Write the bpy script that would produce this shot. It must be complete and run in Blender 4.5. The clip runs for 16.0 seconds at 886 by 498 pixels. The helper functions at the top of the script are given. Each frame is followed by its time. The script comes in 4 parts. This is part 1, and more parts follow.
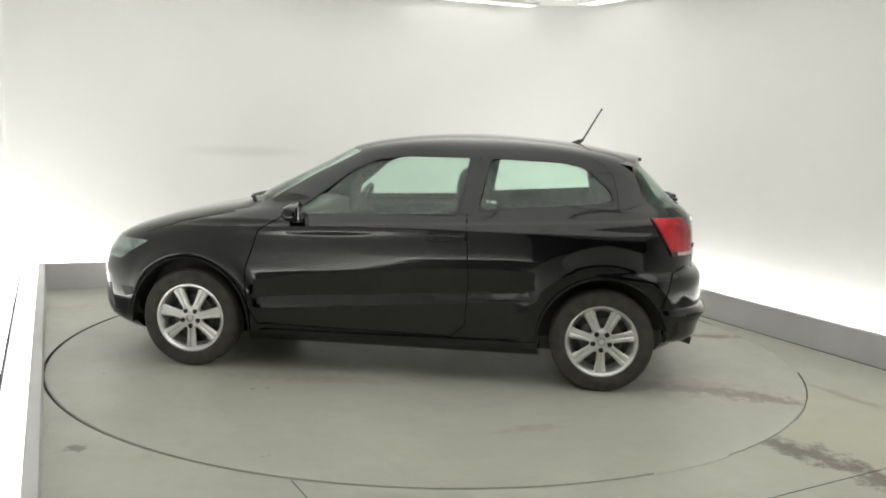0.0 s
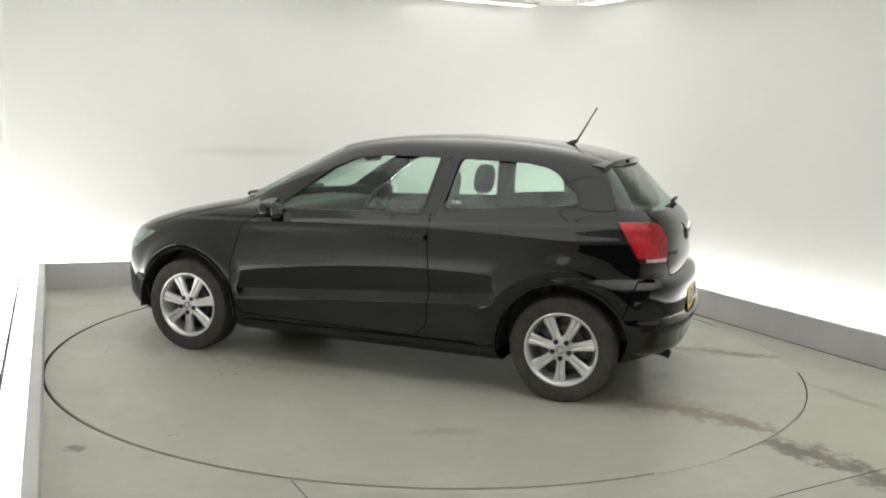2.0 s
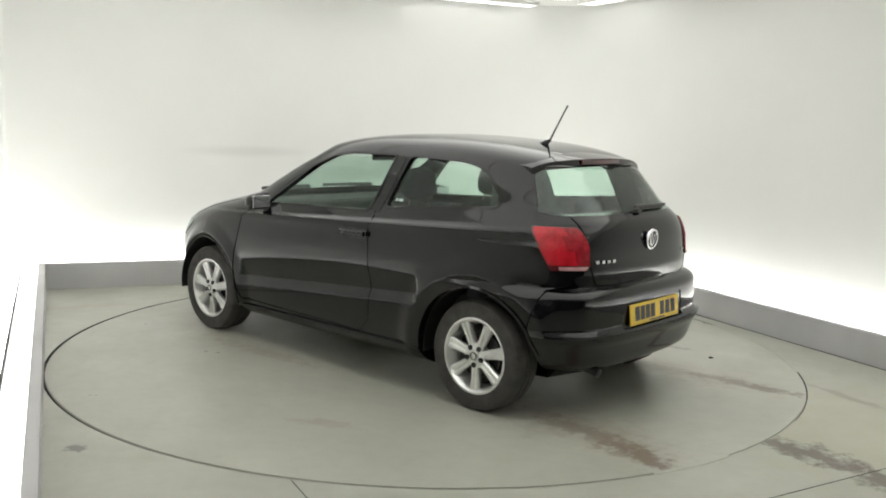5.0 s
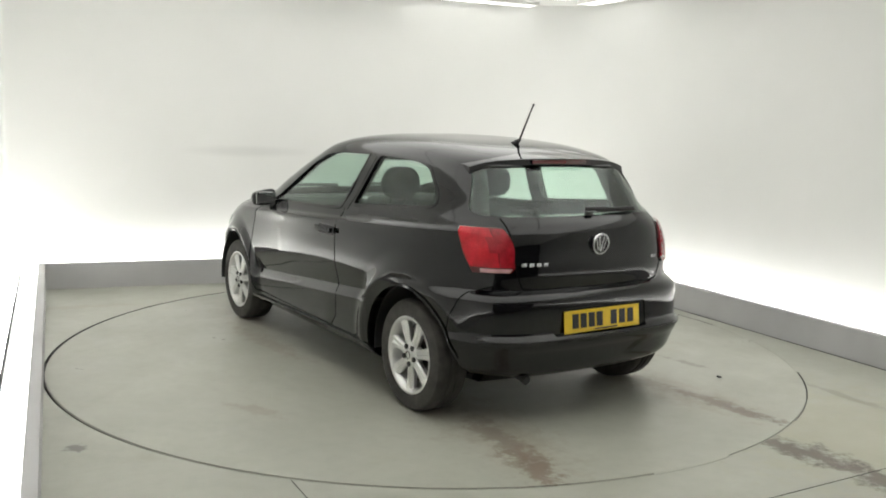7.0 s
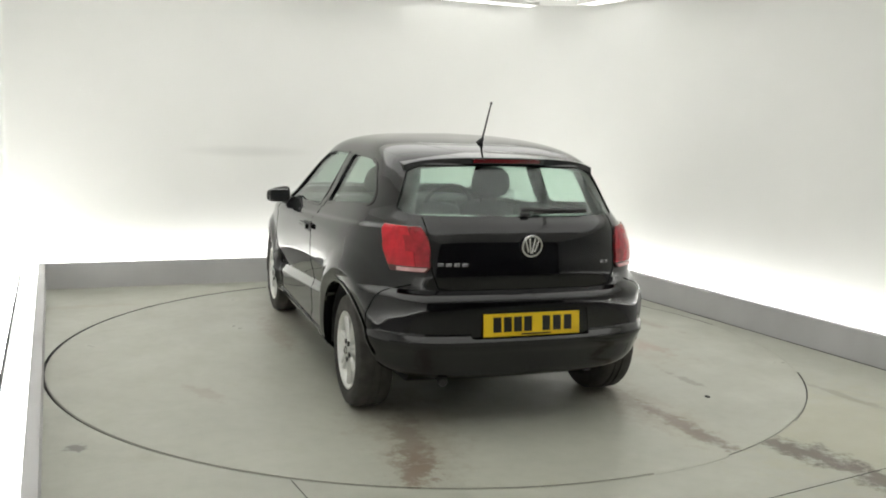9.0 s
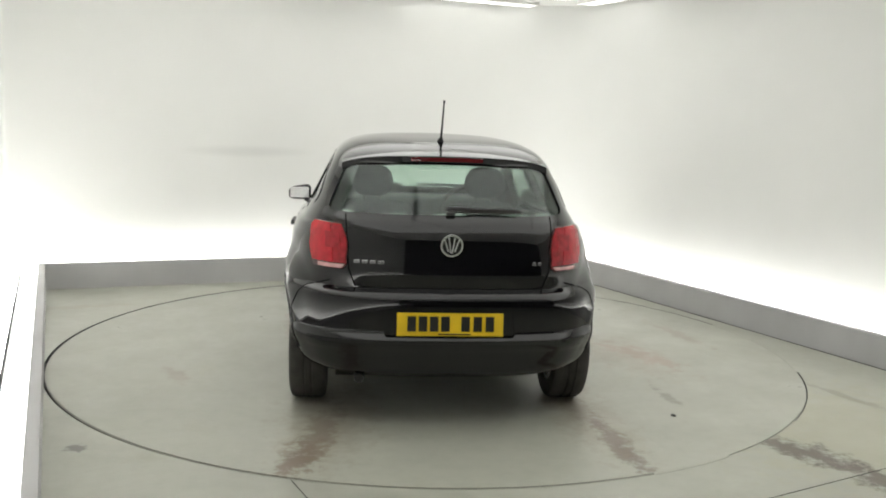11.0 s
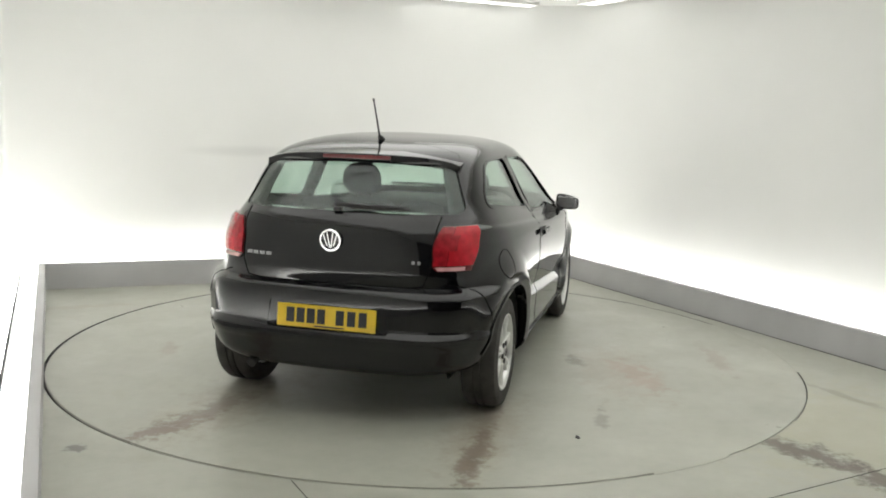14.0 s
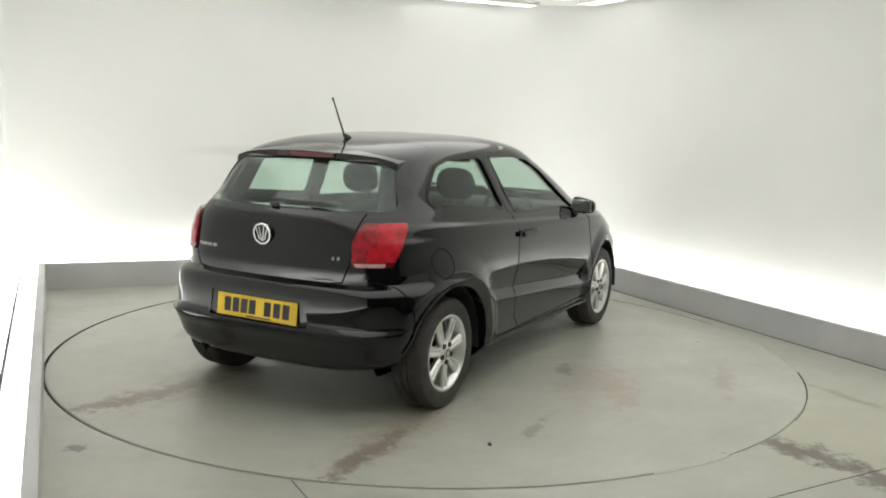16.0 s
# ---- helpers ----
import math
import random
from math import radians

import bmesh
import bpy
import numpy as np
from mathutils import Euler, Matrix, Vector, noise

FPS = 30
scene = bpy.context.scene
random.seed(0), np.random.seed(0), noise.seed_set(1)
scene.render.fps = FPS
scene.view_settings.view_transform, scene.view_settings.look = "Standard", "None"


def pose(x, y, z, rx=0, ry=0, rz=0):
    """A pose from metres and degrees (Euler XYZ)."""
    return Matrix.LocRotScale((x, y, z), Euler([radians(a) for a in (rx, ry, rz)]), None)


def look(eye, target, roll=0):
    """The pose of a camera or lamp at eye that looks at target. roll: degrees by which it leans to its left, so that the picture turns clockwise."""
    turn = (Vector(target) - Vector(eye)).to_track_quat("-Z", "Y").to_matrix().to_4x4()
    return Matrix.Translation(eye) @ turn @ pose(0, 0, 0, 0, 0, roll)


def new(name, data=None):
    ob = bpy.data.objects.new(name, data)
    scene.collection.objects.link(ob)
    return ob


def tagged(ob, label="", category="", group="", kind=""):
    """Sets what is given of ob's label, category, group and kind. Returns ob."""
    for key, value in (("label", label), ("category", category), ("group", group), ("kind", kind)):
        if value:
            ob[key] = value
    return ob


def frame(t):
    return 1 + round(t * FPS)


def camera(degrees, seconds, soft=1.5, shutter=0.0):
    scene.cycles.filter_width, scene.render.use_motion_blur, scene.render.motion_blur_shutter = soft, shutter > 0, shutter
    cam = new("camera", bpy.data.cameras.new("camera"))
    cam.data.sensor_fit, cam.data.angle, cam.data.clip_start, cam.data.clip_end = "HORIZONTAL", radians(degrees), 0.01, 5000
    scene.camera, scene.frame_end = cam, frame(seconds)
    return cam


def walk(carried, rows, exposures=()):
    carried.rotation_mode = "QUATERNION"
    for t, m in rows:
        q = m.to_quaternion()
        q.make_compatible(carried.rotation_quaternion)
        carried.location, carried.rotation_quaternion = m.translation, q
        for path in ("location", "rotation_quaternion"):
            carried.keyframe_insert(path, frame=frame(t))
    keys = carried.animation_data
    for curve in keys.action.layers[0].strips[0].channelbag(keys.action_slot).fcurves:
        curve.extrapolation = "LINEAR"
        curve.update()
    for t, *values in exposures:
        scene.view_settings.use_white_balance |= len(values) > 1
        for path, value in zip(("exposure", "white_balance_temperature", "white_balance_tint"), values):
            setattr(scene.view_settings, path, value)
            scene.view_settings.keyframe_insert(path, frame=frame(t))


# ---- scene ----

# ================= camera =================
cam = camera(52.66, 16.0, soft=1.9)
EYE = Vector((0.0, -6.013, 1.536))
FWD = Vector((0.01268, 0.98976, -0.14220))
STAND = look(EYE, EYE + FWD, 0.0) @ pose(0, 0, 0, 0, 0, 1.828)
walk(cam, [(0.0, STAND), (16.0, STAND)])

# ================= world and light =================
world = bpy.data.worlds.new("world")
scene.world = world
world.use_nodes = True
world.node_tree.nodes["Background"].inputs[0].default_value = (0.9, 0.95, 1.0, 1)
world.node_tree.nodes["Background"].inputs[1].default_value = 0.05
scene.view_settings.exposure = 0.0
COVE_GLOW, CEILING_FILL = 22.0, 1.07

# ================= materials =================


def mat(name, color, rough=0.5, metal=0.0, coat=0.0, vary=0.15, scale=6.0, bump=0.0, bscale=60.0, spec=0.5):
    m = bpy.data.materials.new(name)
    m.use_nodes = True
    nt = m.node_tree
    b = nt.nodes["Principled BSDF"]
    b.inputs["Roughness"].default_value = rough
    b.inputs["Metallic"].default_value = metal
    b.inputs["Coat Weight"].default_value = coat
    b.inputs["Coat Roughness"].default_value = 0.04
    b.inputs["Specular IOR Level"].default_value = spec
    tc = nt.nodes.new("ShaderNodeTexCoord")
    n1 = nt.nodes.new("ShaderNodeTexNoise")
    n1.inputs["Scale"].default_value = scale
    n1.inputs["Detail"].default_value = 6
    nt.links.new(tc.outputs["Object"], n1.inputs["Vector"])
    ramp = nt.nodes.new("ShaderNodeMapRange")
    ramp.inputs["From Min"].default_value, ramp.inputs["From Max"].default_value = 0.3, 0.7
    ramp.inputs["To Min"].default_value, ramp.inputs["To Max"].default_value = 1 - vary, 1 + vary
    nt.links.new(n1.outputs["Fac"], ramp.inputs["Value"])
    mul = nt.nodes.new("ShaderNodeVectorMath")
    mul.operation = "SCALE"
    mul.inputs[0].default_value = color
    nt.links.new(ramp.outputs[0], mul.inputs["Scale"])
    nt.links.new(mul.outputs[0], b.inputs["Base Color"])
    if bump > 0:
        n2 = nt.nodes.new("ShaderNodeTexNoise")
        n2.inputs["Scale"].default_value = bscale
        n2.inputs["Detail"].default_value = 4
        nt.links.new(tc.outputs["Object"], n2.inputs["Vector"])
        bp = nt.nodes.new("ShaderNodeBump")
        bp.inputs["Strength"].default_value = bump
        bp.inputs["Distance"].default_value = 0.01
        nt.links.new(n2.outputs["Fac"], bp.inputs["Height"])
        nt.links.new(bp.outputs[0], b.inputs["Normal"])
    return m


def glow(name, color, strength):
    m = bpy.data.materials.new(name)
    m.use_nodes = True
    b = m.node_tree.nodes["Principled BSDF"]
    b.inputs["Base Color"].default_value = (0.8, 0.8, 0.8, 1)
    b.inputs["Emission Color"].default_value = (*color, 1)
    b.inputs["Emission Strength"].default_value = strength
    return m


def glass(name, tint):
    m = bpy.data.materials.new(name)
    m.use_nodes = True
    nt = m.node_tree
    nt.nodes.remove(nt.nodes["Principled BSDF"])
    out = nt.nodes["Material Output"]
    tr = nt.nodes.new("ShaderNodeBsdfTransparent")
    tr.inputs[0].default_value = (*tint, 1)
    gl = nt.nodes.new("ShaderNodeBsdfGlossy")
    gl.inputs["Roughness"].default_value = 0.02
    lw = nt.nodes.new("ShaderNodeLayerWeight")
    lw.inputs[0].default_value = 0.5
    pw = nt.nodes.new("ShaderNodeMath")
    pw.operation = "POWER"
    pw.inputs[1].default_value = 5.0
    nt.links.new(lw.outputs["Facing"], pw.inputs[0])
    fr = nt.nodes.new("ShaderNodeMath")
    fr.operation = "MULTIPLY_ADD"
    fr.inputs[1].default_value, fr.inputs[2].default_value = 0.9, 0.045
    nt.links.new(pw.outputs[0], fr.inputs[0])
    mx = nt.nodes.new("ShaderNodeMixShader")
    nt.links.new(fr.outputs[0], mx.inputs[0])
    nt.links.new(tr.outputs[0], mx.inputs[1])
    nt.links.new(gl.outputs[0], mx.inputs[2])
    nt.links.new(mx.outputs[0], out.inputs[0])
    return m


def stained(name, color, stains, rough=0.35):
    """Painted concrete with grain, cloudy wear and stains: (x, y, half length, half width, turn in degrees, rgb, strength)."""
    m = mat(name, color, rough, vary=0.0, bump=0.08, bscale=90)
    nt = m.node_tree
    b = nt.nodes["Principled BSDF"]
    tc = [n for n in nt.nodes if n.type == "TEX_COORD"][0]

    def noise_at(scale, detail=7, rough_=0.6):
        n = nt.nodes.new("ShaderNodeTexNoise")
        n.inputs["Scale"].default_value = scale
        n.inputs["Detail"].default_value = detail
        n.inputs["Roughness"].default_value = rough_
        nt.links.new(tc.outputs["Object"], n.inputs["Vector"])
        return n.outputs["Fac"]

    def remap(sock, a, c, lo, hi):
        r = nt.nodes.new("ShaderNodeMapRange")
        for k, v in zip(("From Min", "From Max", "To Min", "To Max"), (a, c, lo, hi)):
            r.inputs[k].default_value = v
        nt.links.new(sock, r.inputs["Value"])
        return r.outputs[0]

    def mix(fac, a, c):
        x = nt.nodes.new("ShaderNodeMix")
        x.data_type = "RGBA"
        if isinstance(fac, float):
            x.inputs[0].default_value = fac
        else:
            nt.links.new(fac, x.inputs[0])
        for i, v in ((6, a), (7, c)):
            if isinstance(v, tuple):
                x.inputs[i].default_value = (*v, 1)
            else:
                nt.links.new(v, x.inputs[i])
        return x.outputs[2]

    base = mix(remap(noise_at(0.9), 0.35, 0.65, 0.0, 1.0), tuple(c * 0.93 for c in color), tuple(c * 1.06 for c in color))
    base = mix(remap(noise_at(14.0), 0.45, 0.75, 0.0, 0.25), base, tuple(c * 0.75 for c in color))
    base = mix(remap(noise_at(2.6), 0.6, 0.75, 0.0, 0.35), base, (color[0] * 0.86, color[1] * 0.80, color[2] * 0.70))
    base = mix(remap(noise_at(1.7), 0.57, 0.72, 0.0, 0.4), base, tuple(min(c * 1.22, 0.9) for c in color))
    ragged = noise_at(10.0, 9, 0.72)
    for x, y, la, lb, turn, rgb, strength in stains:
        mp = nt.nodes.new("ShaderNodeMapping")
        mp.vector_type = "TEXTURE"
        mp.inputs["Location"].default_value = (x, y, 0)
        mp.inputs["Rotation"].default_value = (0, 0, radians(turn))
        mp.inputs["Scale"].default_value = (la, lb, 1000)
        nt.links.new(tc.outputs["Object"], mp.inputs["Vector"])
        ln = nt.nodes.new("ShaderNodeVectorMath")
        ln.operation = "LENGTH"
        nt.links.new(mp.outputs[0], ln.inputs[0])
        ad = nt.nodes.new("ShaderNodeMath")
        ad.operation = "MULTIPLY_ADD"
        nt.links.new(ragged, ad.inputs[0])
        ad.inputs[1].default_value = 3.6
        nt.links.new(ln.outputs["Value"], ad.inputs[2])
        base = mix(remap(ad.outputs[0], 2.2, 2.75, strength, 0.0), base, rgb)
    nt.links.new(base, b.inputs["Base Color"])
    nt.links.new(remap(noise_at(3.0), 0.3, 0.7, rough - 0.08, rough + 0.12), b.inputs["Roughness"])
    return m


PAINT = mat("black_paint", (0.0030, 0.0030, 0.0038), 0.045, vary=0.1, scale=3, spec=0.55)
PLASTIC = mat("black_plastic", (0.016, 0.016, 0.016), 0.55, bump=0.1, bscale=300)
SATIN = mat("satin_black", (0.005, 0.005, 0.006), 0.16, vary=0.1)
# near-black strips laid on the skin stand in for shade in panel gaps
GAP = mat("black_gap_shade", (0.002, 0.002, 0.002), 0.9, spec=0.1)
FABRIC = mat("grey_seat_cloth", (0.035, 0.037, 0.04), 0.9, bump=0.3, bscale=400)
RUBBER = mat("tyre_rubber", (0.046, 0.043, 0.039), 0.8, vary=0.3, scale=15, bump=0.15, bscale=200)
SILVER = mat("silver_alloy", (0.74, 0.74, 0.73), 0.30, metal=0.82, vary=0.08, scale=12)
STEEL = mat("dark_steel", (0.10, 0.095, 0.09), 0.45, metal=0.8, vary=0.3, scale=20)
EMBLEM = mat("dull_chrome", (0.38, 0.38, 0.39), 0.25, metal=0.8, vary=0.1)
CHROME = mat("chrome", (0.75, 0.75, 0.76), 0.12, metal=1.0, vary=0.03)
RED = mat("red_lens", (0.46, 0.009, 0.019), 0.10, vary=0.22, scale=22, bump=0.25, bscale=120)
MIDRED = mat("inner_red_lens", (0.30, 0.009, 0.017), 0.08, vary=0.3, scale=30, bump=0.2, bscale=120)
DARKRED = mat("dark_red_lens", (0.09, 0.006, 0.008), 0.15, coat=1.0, vary=0.1)
CLEAR = mat("clear_lens", (0.62, 0.34, 0.34), 0.15, metal=0.1, coat=0.6, vary=0.2, scale=25)
HEADREF = mat("lamp_reflector", (0.36, 0.36, 0.38), 0.15, metal=0.8, vary=0.75, scale=16)
YELLOW = mat("yellow_plate", (0.78, 0.53, 0.02), 0.35, vary=0.06)
INK = mat("black_ink", (0.012, 0.012, 0.012), 0.4)
PALE = mat("pale_sticker", (0.75, 0.75, 0.75), 0.5)
GLASS = glass("green_tinted_glass", (0.87, 0.945, 0.905))
WALLPAINT = mat("white_wall_paint", (0.79, 0.79, 0.768), 0.7, vary=0.025, scale=0.7, bump=0.03, bscale=40)
nt = WALLPAINT.node_tree
wall_bsdf = nt.nodes["Principled BSDF"]
wall_in = wall_bsdf.inputs["Base Color"].links[0].from_socket
wall_tc = [n for n in nt.nodes if n.type == "TEX_COORD"][0]
# faint horizontal band of shade painted into the back wall's colour
shade_band = nt.nodes.new("ShaderNodeMapping")
shade_band.vector_type = "TEXTURE"
shade_band.inputs["Location"].default_value = (-1.75, 2.47, 1.19)
shade_band.inputs["Rotation"].default_value = (0, 0, radians(21.5))
shade_band.inputs["Scale"].default_value = (0.75, 1.0, 0.07)
shade_len = nt.nodes.new("ShaderNodeVectorMath")
shade_len.operation = "LENGTH"
shade_map = nt.nodes.new("ShaderNodeMapRange")
shade_map.interpolation_type = "SMOOTHSTEP"
for key, value in zip(("From Min", "From Max", "To Min", "To Max"), (0.2, 1.0, 0.90, 1.0)):
    shade_map.inputs[key].default_value = value
shade_mul = nt.nodes.new("ShaderNodeVectorMath")
shade_mul.operation = "SCALE"
nt.links.new(wall_tc.outputs["Object"], shade_band.inputs["Vector"])
nt.links.new(shade_band.outputs[0], shade_len.inputs[0])
nt.links.new(shade_len.outputs["Value"], shade_map.inputs["Value"])
nt.links.new(wall_in, shade_mul.inputs[0])
nt.links.new(shade_map.outputs[0], shade_mul.inputs["Scale"])
nt.links.new(shade_mul.outputs[0], wall_bsdf.inputs["Base Color"])
PLINTH = mat("grey_white_plinth_paint", (0.49, 0.485, 0.49), 0.5, vary=0.06, scale=3, bump=0.05, bscale=50)
PIT = mat("dark_pit", (0.03, 0.03, 0.03), 0.9)
BACKWALL = mat("dark_reflected_wall", (0.035, 0.035, 0.037), 0.7, vary=0.1, scale=1)
COVE = glow("cove_diffuser", (1.0, 1.0, 0.97), COVE_GLOW)
TROUGH = glow("trough_diffuser", (1.0, 1.0, 0.97), 1.6)
# dim glow of the unseen overhead panels added as fill
FILL_PANEL = glow("ceiling_fill_diffuser", (1.0, 1.0, 0.95), CEILING_FILL)
CORNER = glow("corner_diffuser", (1.0, 1.0, 0.95), 1.5)
BROWN, RUST = (0.13, 0.09, 0.065), (0.25, 0.165, 0.13)
CONC = (0.405, 0.41, 0.352)
FLOOR = stained("floor_paint", CONC, [
    (2.3, -1.6, 1.6, 1.0, -50, (0.40, 0.395, 0.30), 0.75),
    (1.85, -1.88, 0.34, 0.15, -48, (0.11, 0.09, 0.07), 0.9), (2.06, -2.22, 0.34, 0.12, -60, (0.12, 0.10, 0.08), 0.85),
    (-1.60, -2.08, 0.055, 0.075, 20, (0.17, 0.16, 0.14), 0.9), (0.9, -2.75, 0.35, 0.07, 8, BROWN, 0.5), (2.45, -0.9, 0.5, 0.05, -62, BROWN, 0.35),
    (-2.7, 0.9, 0.5, 0.08, 21, (0.34, 0.31, 0.24), 0.5), (1.3, -2.6, 0.3, 0.08, 20, BROWN, 0.4)])
DISC = stained("turntable_paint", CONC, [
    (-1.72, 0.68, 0.55, 0.11, 172, BROWN, 0.6), (-2.08, 0.76, 0.28, 0.12, 165, (0.18, 0.125, 0.09), 0.8),
    (-1.92, -0.77, 0.50, 0.08, 2, BROWN, 0.8), (-1.35, -0.70, 0.45, 0.10, 5, BROWN, 0.45),
    (-0.22, -1.42, 0.42, 0.14, 25, (0.36, 0.24, 0.19), 0.6), (-0.04, -1.02, 0.18, 0.08, 20, (0.17, 0.15, 0.12), 0.7),
    (0.55, 0.95, 0.6, 0.09, 4, RUST, 0.35), (-0.75, 1.55, 0.22, 0.07, 30, RUST, 0.35), (0.4, -1.9, 0.5, 0.08, 12, RUST, 0.35),
    (-1.15, -1.28, 0.22, 0.05, 5, BROWN, 0.45), (-1.5, 0.62, 0.85, 0.30, 175, (0.30, 0.25, 0.19), 0.38), (-1.5, -0.72, 0.80, 0.24, 3, (0.30, 0.25, 0.19), 0.38),
    (-0.2, -1.3, 0.75, 0.35, 15, (0.33, 0.28, 0.22), 0.35), (1.2, 0.8, 0.7, 0.25, 5, (0.31, 0.27, 0.21), 0.3), (0.2, 0.1, 0.9, 0.5, 0, (0.30, 0.26, 0.20), 0.3)])

# ================= mesh helpers =================


def link(name, bm, material, parent=None, label="", smooth=35, m=None):
    bmesh.ops.recalc_face_normals(bm, faces=bm.faces[:])
    me = bpy.data.meshes.new(name)
    bm.to_mesh(me)
    bm.free()
    me.materials.append(material)
    if smooth:
        for f in me.polygons:
            f.use_smooth = True
        me.set_sharp_from_angle(angle=radians(smooth))
    ob = new(name, me)
    if parent is not None:
        ob.parent = parent
    if m is not None:
        ob.matrix_basis = m
    if label:
        ob["label"] = label
    return ob


def part(name, bm, material, parent, label="", smooth=35, m=None):
    return link(name, bm, material, parent, label, smooth, m)


def box_bm(sx, sy, sz, at=(0, 0, 0), bevel=0.0, seg=2, turn=None):
    bm = bmesh.new()
    bmesh.ops.create_cube(bm, size=1)
    bmesh.ops.scale(bm, vec=(sx, sy, sz), verts=bm.verts[:])
    if bevel:
        bmesh.ops.bevel(bm, geom=bm.edges[:], offset=bevel, segments=seg, affect="EDGES", profile=0.6)
    if turn is not None:
        bmesh.ops.transform(bm, matrix=turn, verts=bm.verts[:])
    bmesh.ops.translate(bm, vec=at, verts=bm.verts[:])
    return bm


def lathe_bm(profile, n=48):
    """Turn a closed (radius, along-y) profile about the y axis."""
    bm = bmesh.new()
    rings = []
    for i in range(n):
        a = 2 * math.pi * i / n
        rings.append([bm.verts.new((r * math.cos(a), y, r * math.sin(a))) for r, y in profile])
    k = len(profile)
    for i in range(n):
        p, q = rings[i], rings[(i + 1) % n]
        for j in range(k):
            bm.faces.new((p[j], p[(j + 1) % k], q[(j + 1) % k], q[j]))
    return bm


def prism_bm(poly, place, depth0, depth1):
    """A prism over a 2D polygon; place(u, v, d) gives the point."""
    bm = bmesh.new()
    a = [bm.verts.new(place(u, v, depth0)) for u, v in poly]
    b = [bm.verts.new(place(u, v, depth1)) for u, v in poly]
    bm.faces.new(a)
    bm.faces.new(b[::-1])
    for i in range(len(a)):
        j = (i + 1) % len(a)
        bm.faces.new((a[i], a[j], b[j], b[i]))
    bmesh.ops.recalc_face_normals(bm, faces=bm.faces[:])
    return bm


def tube_bm(points, radius, n=8, closed=False):
    bm = bmesh.new()
    pts = [Vector(p) for p in points]
    rings = []
    for i, p in enumerate(pts):
        r = radius[i] if isinstance(radius, (list, tuple)) else radius
        a = pts[i - 1] if (i > 0 or closed) else p
        b = pts[(i + 1) % len(pts)] if (i < len(pts) - 1 or closed) else p
        q = (b - a).to_track_quat("Z", "Y")
        rings.append([bm.verts.new(p + q @ Vector((r * math.cos(2 * math.pi * k / n), r * math.sin(2 * math.pi * k / n), 0))) for k in range(n)])
    for i in range(len(pts) if closed else len(pts) - 1):
        p, q = rings[i], rings[(i + 1) % len(pts)]
        for k in range(n):
            bm.faces.new((p[k], p[(k + 1) % n], q[(k + 1) % n], q[k]))
    if not closed:
        bm.faces.new(rings[0][::-1])
        bm.faces.new(rings[-1])
    return bm


def rounded(poly, r=0.04, n=5):
    """Round the corners of a convex polygon."""
    out = []
    k = len(poly)
    for i in range(k):
        p, a, b = Vector(poly[i]), Vector(poly[i - 1]), Vector(poly[(i + 1) % k])
        da, db = (a - p), (b - p)
        ra, rb = min(r, da.length * 0.45), min(r, db.length * 0.45)
        p0, p2 = p + da.normalized() * ra, p + db.normalized() * rb
        for j in range(n + 1):
            t = j / n
            out.append(tuple(p0 * (1 - t) ** 2 + p * 2 * t * (1 - t) + p2 * t * t))
    return out


# ================= the room =================
A0, B0 = Vector((-3.28, 1.53)), Vector((1.22, 3.30))      # inner face of the plinth: back corners
L0, R0 = Vector((0.299, -6.92)), Vector((5.97, -6.30))    # where the side runs end, behind the camera
ROOM_H = 2.74


def offset_path(d, fillet):
    """The run left - back - right, set out by d metres from the plinth's face, with rounded corners."""
    pts = [L0, A0, B0, R0]
    dirs = [(pts[i + 1] - pts[i]).normalized() for i in range(3)]
    nor = [Vector((-v.y, v.x)) for v in dirs]
    lines = [(pts[i] + nor[i] * d, dirs[i]) for i in range(3)]

    def meet(l1, l2):
        (p, u), (q, v) = l1, l2
        c = u.x * v.y - u.y * v.x
        t = ((q - p).x * v.y - (q - p).y * v.x) / c
        return p + u * t

    corner = [meet(lines[0], lines[1]), meet(lines[1], lines[2])]
    path = [L0 + nor[0] * d]
    for i, c in enumerate(corner):
        f = fillet[i]
        if f <= 0:
            path.append(c)
            continue
        p0, p2 = c - dirs[i] * f, c + dirs[i + 1] * f
        for j in range(13):
            t = j / 12
            path.append(p0 * (1 - t) ** 2 + c * 2 * t * (1 - t) + p2 * t * t)
    path.append(R0 + nor[2] * d)
    return path


def run_bm(inner, outer, z0, z1):
    """A solid between two paths of the same number of points."""
    bm = bmesh.new()
    rows = []
    for p, q in zip(inner, outer):
        rows.append([bm.verts.new((p.x, p.y, z0)), bm.verts.new((p.x, p.y, z1)), bm.verts.new((q.x, q.y, z1)), bm.verts.new((q.x, q.y, z0))])
    for a, b in zip(rows, rows[1:]):
        for k in range(4):
            bm.faces.new((a[k], a[(k + 1) % 4], b[(k + 1) % 4], b[k]))
    bm.faces.new(rows[0])
    bm.faces.new(rows[-1][::-1])
    return bm


def structure(name, bm, material, label, category, smooth=30):
    return tagged(link(name, bm, material, None, "", smooth), label, category, kind="structure")


